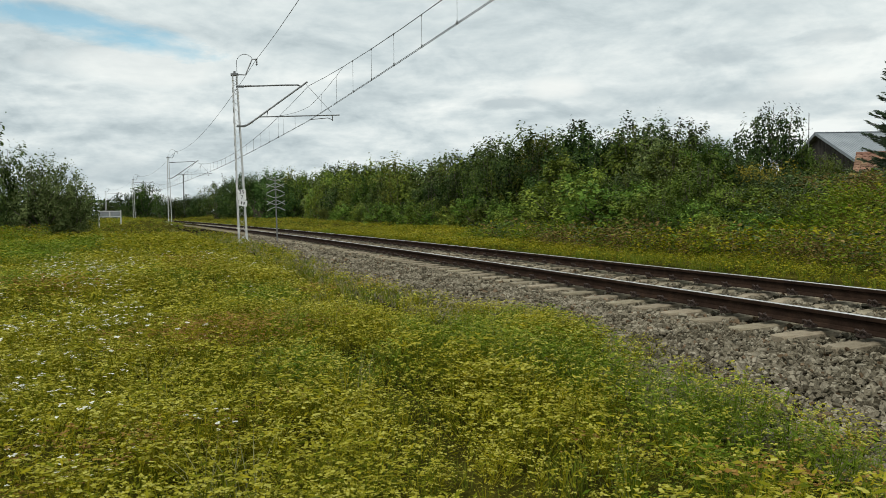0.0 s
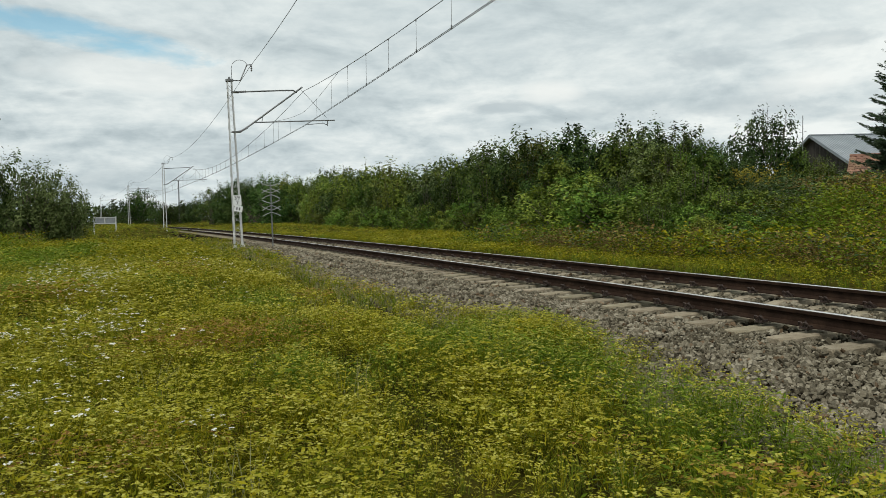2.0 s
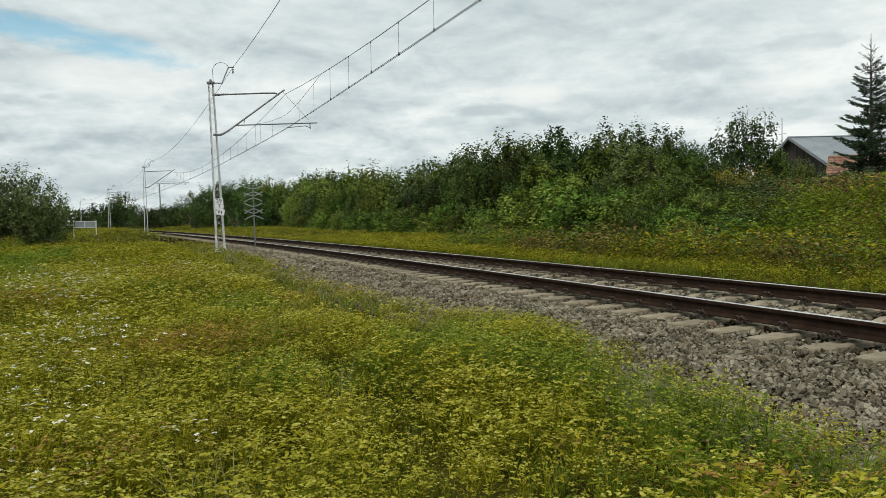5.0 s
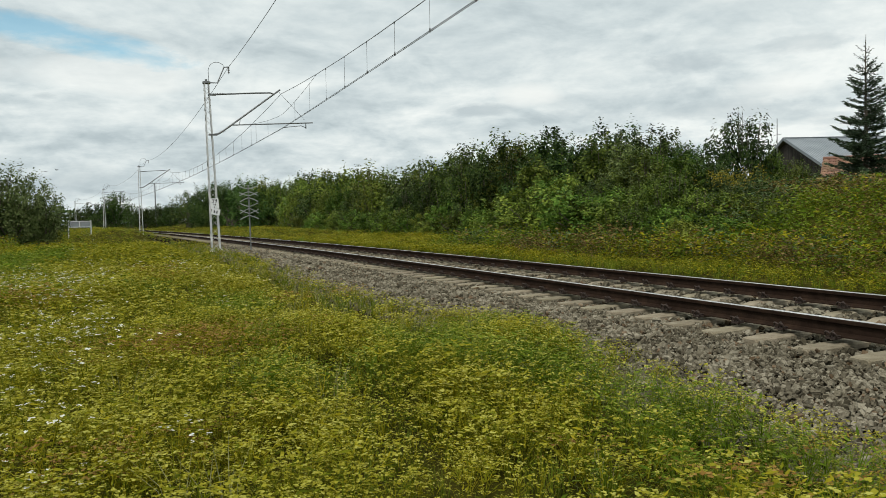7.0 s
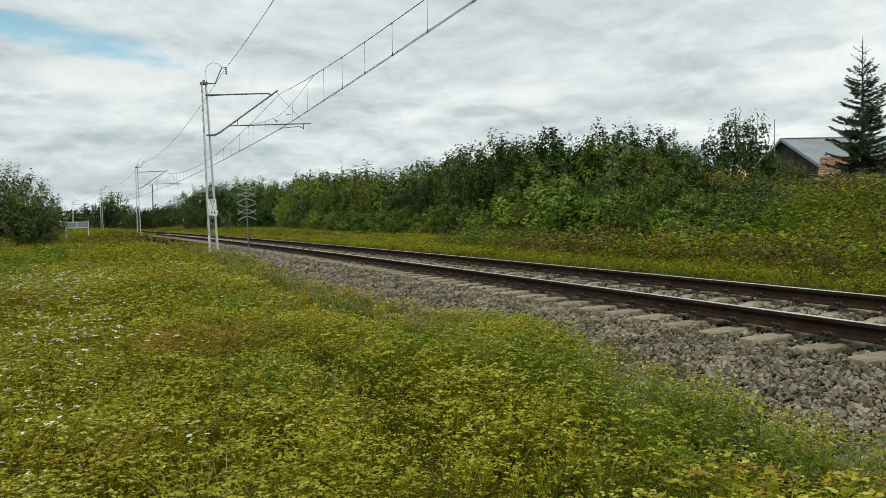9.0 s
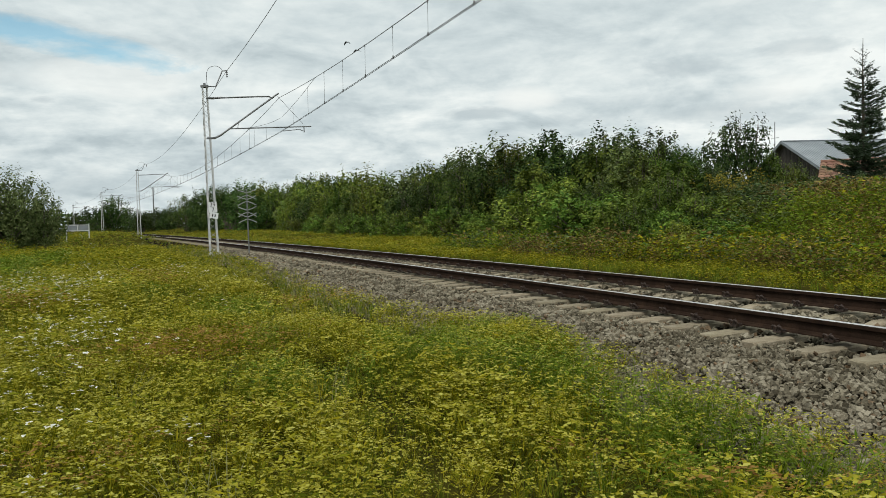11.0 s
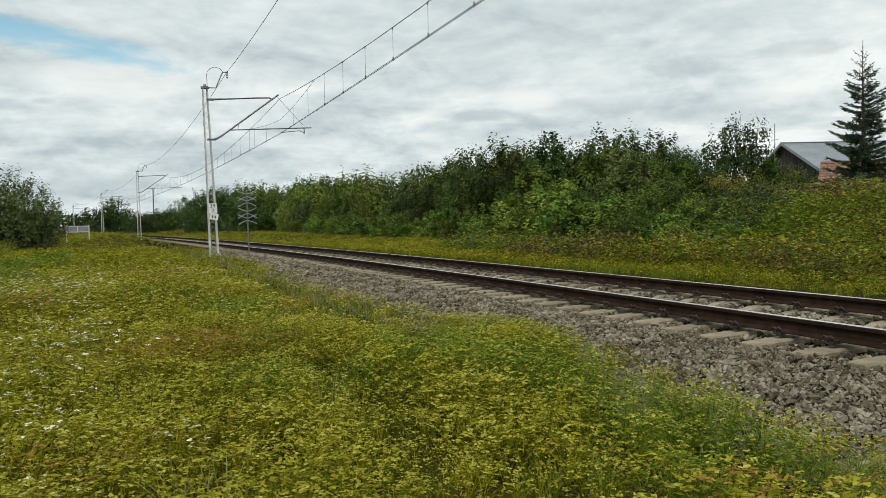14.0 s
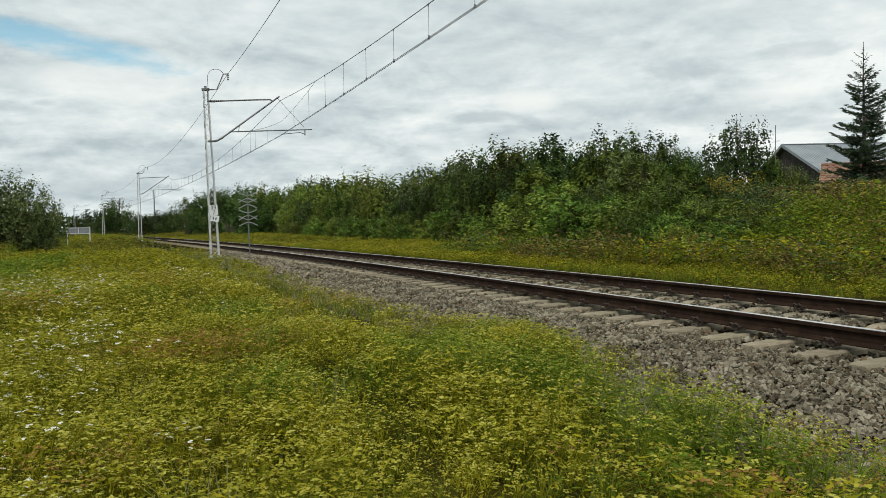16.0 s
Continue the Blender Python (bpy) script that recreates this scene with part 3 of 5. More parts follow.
def lattice_mast():
    """Tapered four-legged lattice mast with cantilever, 7.8 m high; x is across the line, towards the track."""
    mast = empty("catenary_mast", Matrix(), "white-painted steel lattice mast carrying the overhead wires", "catenary mast", "masts along the line")
    H, wb, wt = 8.62, 0.23, 0.13
    wid = lambda z: wb + (wt - wb) * z / H
    for sx in (-1, 1):
        for sy in (-1, 1):
            bm = bmesh.new()
            for a, b in ((0.055, 0.012), (0.012, 0.055)):
                vs = box(bm, (0, 0, 0), (a, b, H))
                for v in vs:
                    w = wid(v.co.z)
                    v.co = Vector((sx * (w - v.co.x), sy * (w - v.co.y), v.co.z))
            bmesh.ops.recalc_face_normals(bm, faces=bm.faces)
            part("leg", bm, GALV, mast)
    for face in range(4):
        bm = bmesh.new()
        z, side = 0.12, 1
        q = Matrix.Rotation(face * math.pi / 2, 4, "Z")
        while z < H - 0.3:
            h = 1.75 * wid(z)
            z2 = min(z + h, H - 0.05)
            bar(bm, q @ Vector((side * wid(z) * 0.94, wid(z) * 0.97, z)), q @ Vector((-side * wid(z2) * 0.94, wid(z2) * 0.97, z2)), 0.03, 0.012)
            z, side = z2, -side
        part("lacing", bm, GALV, mast)
    bm = bmesh.new()
    box(bm, (-0.34, -0.34, -0.25), (0.34, 0.34, 0.06))
    bmesh.ops.bevel(bm, geom=bm.edges[:], offset=0.03, segments=2, affect="EDGES")
    part("foundation", bm, GALV, mast, "whitewashed concrete foot block")
    for sx in (-1, 1):
        for sy in (-1, 1):
            bm = bmesh.new()
            box(bm, (sx * 0.2 - 0.08, sy * 0.2 - 0.08, 0.06), (sx * 0.2 + 0.08, sy * 0.2 + 0.08, 0.16))
            part("foot_shoe", bm, GALV, mast)
    bm = bmesh.new()
    bmesh.ops.create_cone(bm, cap_ends=True, segments=16, radius1=0.2, radius2=0.2, depth=0.1, matrix=Matrix.Translation((0, 0, H + 0.05)))
    tube(bm, [(0, 0, H), (0, 0, H + 0.22)], 0.06, 8)
    part("head_collar", bm, TUBE, mast)
    # u is measured from the mast's foot line, at -2.31
    X = lambda u: u + 2.31
    Z = lambda z: z + 0.40
    bm = bmesh.new()
    tube(bm, [(X(-2.5), 0, Z(8.27)), (X(-2.0), 0, Z(8.27)), (X(-1.65), 0, Z(9.08)), (X(-1.38), 0, Z(9.10))], 0.035, 6)
    part("feeder_bracket", bm, TUBE, mast)
    bm = bmesh.new()
    tube(bm, [(X(-2.42), 0.05, Z(8.3))] + [(X(-2.0 + 0.43 * math.cos(radians(t))), 0.08, Z(8.90 + 0.44 * math.sin(radians(t)))) for t in range(180, 20, -15)], 0.014, 5)
    part("jumper_loop", bm, WIRE, mast)
    bm = bmesh.new()
    for k in range(3):
        tube(bm, [(X(-1.42), 0, Z(9.02 - k * 0.09)), (X(-1.42), 0, Z(8.98 - k * 0.09))], 0.05, 8)
    tube(bm, [(X(-1.42), 0, Z(9.08)), (X(-1.42), 0, Z(8.75))], 0.018, 5)
    part("feeder_insulator", bm, PORCELAIN, mast)
    for zc in (7.67, 5.63):
        bm = bmesh.new()
        w = wid(Z(zc)) + 0.03
        box(bm, (-w, -w, Z(zc) - 0.03), (w + 0.06, w, Z(zc) + 0.03))
        part("mast_clamp", bm, TUBE, mast)
    bm = bmesh.new()
    tube(bm, [(X(-2.35), 0, Z(7.67)), (X(0.05), 0, Z(7.80)), (X(0.72), 0, Z(7.82)), (X(0.92), 0, Z(7.72))], 0.040, 7)
    part("top_tie", bm, TUBE, mast)
    bm = bmesh.new()
    tube(bm, [(X(-2.3), 0, Z(5.63)), (X(-2.0), 0, Z(5.68)), (X(-1.6), 0, Z(5.95)), (X(1.22), 0, Z(8.0))], 0.046, 7)
    part("diagonal_strut", bm, TUBE, mast)
    for p0, p1 in (((-2.2, 7.68), (-1.75, 7.71)), ((-2.1, 5.64), (-1.72, 5.84))):
        bm = bmesh.new()
        a, b = Vector((X(p0[0]), 0, Z(p0[1]))), Vector((X(p1[0]), 0, Z(p1[1])))
        for k in range(6):
            c = a.lerp(b, k / 5)
            d = (b - a).normalized() * 0.018
            tube(bm, [c - d, c + d], 0.058, 9)
        part("insulator", bm, PORCELAIN, mast)
    bm = bmesh.new()
    tube(bm, [(X(-1.35), 0, Z(6.12)), (X(2.95), 0, Z(6.26))], 0.033, 6)
    part("registration_tube", bm, TUBE, mast)
    bm = bmesh.new()
    bar(bm, (X(-0.95), 0, Z(6.14)), (X(-0.9), 0, Z(6.45)), 0.03)
    bar(bm, (X(2.55), 0, Z(6.25)), (X(2.56), 0, Z(5.94)), 0.045)
    part("drop_bracket", bm, TUBE, mast)
    bm = bmesh.new()
    tube(bm, [(X(2.55), 0, Z(6.00)), (X(2.3), 0, Z(6.10)), (X(1.3), 0, Z(6.0))], 0.020, 5)
    part("steady_arm", bm, TUBE, mast)
    bm = bmesh.new()
    tube(bm, [(X(1.12), 0, Z(7.9)), (X(2.5), 0, Z(6.4))], 0.010, 4)
    part("stay_wire", bm, WIRE, mast)
    for ob in mast.children:
        ob.data.transform(Matrix.Scale(MAST_SCALE, 4))
    # the head leans back from the track, so the fittings reach a little further
    for ob in mast.children:
        if ob.name.split(".")[0] not in ("leg", "lacing", "foundation", "foot_shoe", "head_collar"):
            for v in ob.data.vertices:
                v.co.x += 0.028 * v.co.z
    return mast


def number_plates(mast):
    bm = bmesh.new()
    box(bm, (-0.19, -0.012, -0.245), (0.19, 0.0, 0.245))
    bmesh.ops.bevel(bm, geom=[e for e in bm.edges if abs(e.verts[0].co.y - e.verts[1].co.y) > 0.005], offset=0.02, segments=2, affect="EDGES")
    pl = part("kilometre_plate", bm, PLATE, mast, "white enamel distance plate with black numerals")
    m = Matrix.Translation((0.02, -0.232, 2.27)) @ pose(0, 0, 0, 0, -1.5, 0)
    pl.matrix_basis = m
    for body, z in (("39", 0.115), ("7", -0.122)):
        piece("numeral", text_mesh(body, 0.27), pl, pose(0, -0.014, z, 90, 0, 0))
    bm = bmesh.new()
    box(bm, (-0.19, -0.012, -0.14), (0.19, 0.0, 0.14))
    p2 = part("mast_plate", bm, PLATE, mast, "small white tilted plate with faint marks")
    p2.matrix_basis = Matrix.Translation((0.055, -0.228, 1.88)) @ pose(0, 0, 0, 0, 12, 0)
    for x in (-0.07, 0.05):
        bm = bmesh.new()
        box(bm, (x - 0.025, -0.018, -0.07), (x + 0.025, -0.012, 0.06))
        part("mark", bm, INK, p2)


def build_masts():
    """The mast by the marker post carries plates that face back along the line; the others are plain."""
    first = lattice_mast()
    for i, (s, u, z) in enumerate(MASTS):
        m = Matrix.Translation(P(s, u, z)) @ Matrix.Rotation(heading(s), 4, "Z") @ pose(0, 0, 0, 0, -1.7 if i == 1 else -0.4, 0)
        if i == 1:
            first.matrix_basis = m
        else:
            copy_thing(first, m)
    number_plates(first)
    tagged(first, "white-painted steel lattice mast with a kilometre plate")


build_masts()


def wire_run(name, label, u, zs, sags, r, seg=14, category="overhead wire", group=""):
    """One wire hung from mast to mast. u, zs: offset and height at each mast, sags: one for each span."""
    bm = bmesh.new()
    for i, sag in enumerate(sags):
        tube(bm, [wire_at(i, k / seg, u, zs, sag) for k in range(seg + 1)], r, 5)
    return tagged(part(name, bm, WIRE, None), label, category, group)


def wire_at(i, t, u, zs, sag):
    """Point of a wire in span i, from 0 to 1 along it."""
    A, B = P(MASTS[i][0], u[i], zs[i]), P(MASTS[i + 1][0], u[i + 1], zs[i + 1])
    return A.lerp(B, t) - Vector((0, 0, 4 * sag * t * (1 - t)))


def build_wires():
    cu, cz, cs = [1.45, 1.45, 1.90, 1.30, 1.10], [5.90, 5.48, 5.40, 5.25, 5.10], [0.12, 0.20, 0.2, 0.2]
    mz, ms = [7.50, 7.14, 7.15, 6.90, 6.75], [1.0, 1.35, 1.3, 1.4]
    fu, fz, fs = [-1.05, -1.05, -0.40, -1.30, -1.50], [9.80, 8.20, 8.35, 7.95, 7.80], [1.0, 1.0, 1.0, 1.0]
    for du in (-0.025, 0.025):
        wire_run("contact_wire", "grey contact wire strung above the track", [u + du for u in cu], cz, cs, 0.009, group="twin contact wires")
    wire_run("messenger_wire", "sagging grey messenger wire above the contact wires", cu, mz, ms, 0.012)
    wire_run("feeder_wire", "grey feeder wire carried on the mast heads", fu, fz, fs, 0.011)
    for i in range(3):
        for k in range(2, 17):
            t = 0.03 + 0.05 * k
            lo, hi = wire_at(i, t, cu, cz, cs[i]), wire_at(i, t, cu, mz, ms[i])
            bm = bmesh.new()
            tube(bm, [lo, hi], 0.007, 4)
            tube(bm, [lo - Vector((0, 0, 0.03)), lo + Vector((0, 0, 0.07))], 0.02, 5)
            tube(bm, [hi - Vector((0, 0, 0.05)), hi + Vector((0, 0, 0.02))], 0.018, 5)
            tagged(part("dropper", bm, WIRE, None), "thin vertical dropper between messenger and contact wire", "dropper", "droppers of the overhead line")
    # stitch wires slung below the supports, with short droppers of their own
    for i in (1, 2):
        def slung(q, lift):
            span = MASTS[i + 1][0] - MASTS[i][0] if q > 0 else MASTS[i][0] - MASTS[i - 1][0]
            t = abs(q) * 7.6 / span
            p = wire_at(i, t, cu, cz, cs[i]) if q > 0 else wire_at(i - 1, 1 - t, cu, cz, cs[i - 1])
            return p + Vector((0, 0, lift))
        bm = bmesh.new()
        tube(bm, [slung(k / 6, 0.66 + 0.55 * abs(k / 6) ** 1.5) for k in range(-6, 7)], 0.009, 4)
        tagged(part("stitch_wire", bm, WIRE, None), "short stitch wire slung under the mast arm", "overhead wire")
        for q in (-0.83, -0.42, 0.42, 0.83):
            bm = bmesh.new()
            tube(bm, [slung(q, 0.0), slung(q, 0.66 + 0.55 * abs(q) ** 1.5)], 0.007, 4)
            tagged(part("dropper", bm, WIRE, None), "short vertical dropper under the stitch wire", "dropper", "droppers of the overhead line")


build_wires()


# ---- line-side objects ----
def build_marker_post():
    s, u = 36.9, -0.74
    x, y = at(s, u)
    m = Matrix.Translation((float(x), float(y), -0.114)) @ Matrix.Rotation(0.26, 4, "Z") @ pose(0, 0, 0, 0, -1.0, 0)
    post = empty("marker_post", m, "slender grey metal post with crossed slanting arms beside the track", "marker post")
    bm = bmesh.new()
    tube(bm, [(0, 0, -0.35), (0, 0, 2.71)], 0.03, 8)
    part("pole", bm, TUBE, post)
    q = 0.00855
    for inner, outer in ((83, 68), (97, 118), (118, 100), (128, 148), (172, 155), (183, 207), (207, 188), (218, 237)):
        for side in (-1, 1):
            bm = bmesh.new()
            z0, z1 = (380 - inner) * q, (380 - outer) * q
            yy = -0.04 if outer < inner else -0.055
            pts = [(side * 0.02, yy, z0), (side * 0.20, yy, z0 + (z1 - z0) * 0.40), (side * 0.39, yy, z1)]
            for a, b in zip(pts, pts[1:]):
                bar(bm, a, b, 0.014, 0.034)
            part("arm", bm, DULLSTEEL, post, "pale grey slanting arm")


def build_name_board():
    m = Matrix.Translation((-32.51, 68.83, -0.05)) @ Matrix.Rotation(0.45, 4, "Z") @ Matrix.Scale(0.91, 4)
    board = empty("station_board", m, "white-framed grey sign board on two posts in the grass", "sign board")
    for x in (-1.0, 1.0):
        bm = bmesh.new()
        box(bm, (x - 0.05, -0.05, -0.3), (x + 0.05, 0.05, 1.62))
        part("post", bm, GALV, board)
    for x in (-0.5, 0.5):
        bm = bmesh.new()
        box(bm, (x - 0.43, -0.02, 0.98), (x + 0.43, 0.02, 1.44))
        part("panel", bm, BOARD, board, "grey panel")
    for z in (0.90, 1.46):
        bm = bmesh.new()
        box(bm, (-0.95, -0.035, z), (0.95, 0.035, z + 0.08))
        part("rail", bm, GALV, board)
    bm = bmesh.new()
    box(bm, (-0.05, -0.035, 0.98), (0.05, 0.035, 1.46))
    part("mullion", bm, GALV, board)


def build_far_pole():
    g0 = float(ground(-68.1, 182.4))
    pole = empty("utility_pole", pose(-68.1, 182.4, g0), "slim grey pole standing among far bushes", "utility pole")
    bm = bmesh.new()
    tube(bm, [(0, 0, -0.4), (0, 0, 10.3 - g0)], [0.16, 0.13], 8)
    part("shaft", bm, TUBE, pole)
    bm = bmesh.new()
    tube(bm, [(0, 0, 10.3 - g0), (0, 0, 10.42 - g0)], [0.17, 0.06], 8)
    part("cap", bm, TUBE, pole)


build_marker_post()
build_name_board()
build_far_pole()


# ---- farm buildings behind the bank ----
def build_barn():
    x0, y0, zr, ze, half, length = 24.55, 55.99, 6.36, 4.18, 5.75, 13.6
    g0 = float(ground(x0 + 3, y0))
    barn = empty("barn", pose(x0, y0, g0), "dark boarded barn with a grey sheet-metal roof", "barn")
    zr, ze = zr - g0, ze - g0
    bm = bmesh.new()
    # gable end wall and long walls, built hollow
    for xa, xb in ((0.35, 0.5), (length - 0.5, length - 0.35)):
        vs = [bm.verts.new((x, y, z)) for x in (xa, xb) for y, z in ((-half + 0.3, -0.5), (half - 0.3, -0.5), (half - 0.3, ze - 0.05), (0, zr - 0.2), (-half + 0.3, ze - 0.05))]
        bm.faces.new(vs[:5][::-1])
        bm.faces.new(vs[5:])
        for k in range(5):
            bm.faces.new((vs[k], vs[(k + 1) % 5], vs[5 + (k + 1) % 5], vs[5 + k]))
    for y in (-half + 0.3, half - 0.45):
        box(bm, (0.5, y, -0.5), (length - 0.5, y + 0.15, ze - 0.02))
    part("wall", bm, BARNWOOD, barn)
    k = 0
    y = -half + 0.35
    while y < half - 0.5:
        top = ze - 0.1 + (zr - ze - 0.15) * (1 - abs(y + 0.1) / half)
        bm = bmesh.new()
        box(bm, (0.325, y, -0.4), (0.35, y + 0.19, top))
        part("gable_board", bm, BARNWOOD, barn)
        y += 0.21
    for side in (-1, 1):
        bm = bmesh.new()
        n = int(length / 0.18)
        e0, e1 = Vector((0, side * (half + 0.35), ze - 0.25)), Vector((0, 0, zr))
        nrm = Vector((0, side * (zr - ze), half)).normalized()
        rows = []
        for i in range(n * 4 + 1):
            x = i * length / (n * 4)
            lift = 0.025 * (1 if i % 4 in (0, 1) else 0)
            rows.append([bm.verts.new(Vector((x, 0, 0)) + p + nrm * (lift + t)) for t in (0, -0.03) for p in (e0, e1)])
        for a, b in zip(rows, rows[1:]):
            bm.faces.new((a[0], b[0], b[1], a[1]))
            bm.faces.new((a[2], a[3], b[3], b[2]))
            bm.faces.new((a[0], a[2], b[2], b[0]))
        bmesh.ops.recalc_face_normals(bm, faces=bm.faces)
        part("roof_slope", bm, SHEET, barn)
    for side in (-1, 1):
        bm = bmesh.new()
        bar(bm, (0.0, side * (half + 0.35), ze - 0.3), (0.0, 0, zr - 0.05), 0.05, 0.2)
        part("verge_board", bm, SHEET, barn)
    bm = bmesh.new()
    bar(bm, (-0.02, 0, zr + 0.03), (length, 0, zr + 0.03), 0.25, 0.05)
    part("ridge_cap", bm, SHEET, barn)


def build_shed():
    x0, y0 = 20.35, 41.57
    g0 = float(ground(x0, y0))
    shed = empty("shed", pose(x0, y0, g0, 0, 0, -30), "low dark shed with an orange clay tile roof", "shed")
    L_, half, zr, ze = 6.0, 2.5, 3.82 - g0, 2.6 - g0
    bm = bmesh.new()
    for y in (-half + 0.3, half - 0.5):
        box(bm, (0.3, y, -0.5), (L_ - 0.3, y + 0.2, ze - 0.05))
    for xa in (0.3, L_ - 0.5):
        vs = [bm.verts.new((x, y, z)) for x in (xa, xa + 0.2) for y, z in ((-half + 0.3, -0.5), (half - 0.3, -0.5), (half - 0.3, ze - 0.05), (0, zr - 0.15), (-half + 0.3, ze - 0.05))]
        bm.faces.new(vs[:5][::-1])
        bm.faces.new(vs[5:])
        for k in range(5):
            bm.faces.new((vs[k], vs[(k + 1) % 5], vs[5 + (k + 1) % 5], vs[5 + k]))
    part("wall", bm, BARNWOOD, shed)
    slope = math.atan2(zr - ze + 0.15, half + 0.3)
    tm = bpy.data.meshes.new("roof_tile")
    bm = bmesh.new()
    prof = [(-0.15, 0.0), (-0.08, 0.045), (0.0, 0.055), (0.08, 0.03), (0.15, 0.0)]
    for y in (0.0, 0.36):
        for x, z in prof:
            bm.verts.new((x, y, z + (0.02 if y == 0 else 0)))
        for x, z in prof:
            bm.verts.new((x, y, z - 0.02 + (0.02 if y == 0 else 0)))
    bm.verts.ensure_lookup_table()
    v = bm.verts
    for k in range(4):
        bm.faces.new((v[k], v[k + 1], v[k + 11], v[k + 10]))
        bm.faces.new((v[k + 5], v[k], v[k + 1], v[k + 6])[::-1])
        bm.faces.new((v[k + 5], v[k + 15], v[k + 16], v[k + 6]))
    bmesh.ops.recalc_face_normals(bm, faces=bm.faces)
    bm.to_mesh(tm)
    bm.free()
    tm.materials.append(TILE)
    for side in (-1, 1):
        bm = bmesh.new()
        e0, e1 = Vector((0, side * (half + 0.3), ze - 0.17)), Vector((0, 0, zr - 0.02))
        vs = [bm.verts.new(p + Vector((x, 0, dz))) for dz in (0, -0.06) for x in (0.05, L_ - 0.05) for p in (e0, e1)]
        for f in ((0, 2, 3, 1), (4, 5, 7, 6), (0, 4, 6, 2), (1, 3, 7, 5), (0, 1, 5, 4), (2, 6, 7, 3)):
            bm.faces.new([vs[i] for i in f])
        bmesh.ops.recalc_face_normals(bm, faces=bm.faces)
        roof = part("roof_slope", bm, TILE, shed)
        if side < 0:
            for r in range(9):
                for c in range(20):
                    d = r * 0.33
                    m = Matrix.Translation((0.15 + c * 0.3, -(half + 0.3) + d * math.cos(slope), ze - 0.15 + d * math.sin(slope))) @ Matrix.Rotation(slope, 4, "X")
                    piece("tile", tm, roof, m)
    bm = bmesh.new()
    tube(bm, [(0.0, 0, zr + 0.02), (L_, 0, zr + 0.02)], 0.11, 8)
    part("ridge_cap", bm, TILE, shed)


def build_antenna():
    ant = empty("antenna_pole", pose(23.83, 55.36, 1.8), "thin grey metal rod standing by the barn", "antenna")
    bm = bmesh.new()
    tube(bm, [(0, 0, -0.3), (0, 0, 5.9)], [0.045, 0.025], 6)
    part("rod", bm, TUBE, ant)
    bm = bmesh.new()
    bar(bm, (-0.25, 0, 4.7), (0.3, 0, 4.8), 0.025)
    part("cross_rod", bm, TUBE, ant)


build_barn()
build_shed()
build_antenna()


# ---- shrubs and trees ----
LEAF_V = np.array([(0, 0, 0), (0.30, 0.42, 0.05), (0, 1, -0.06), (-0.30, 0.42, 0.05)], float)
LEAF_F = np.array([(0, 1, 2), (0, 2, 3)])


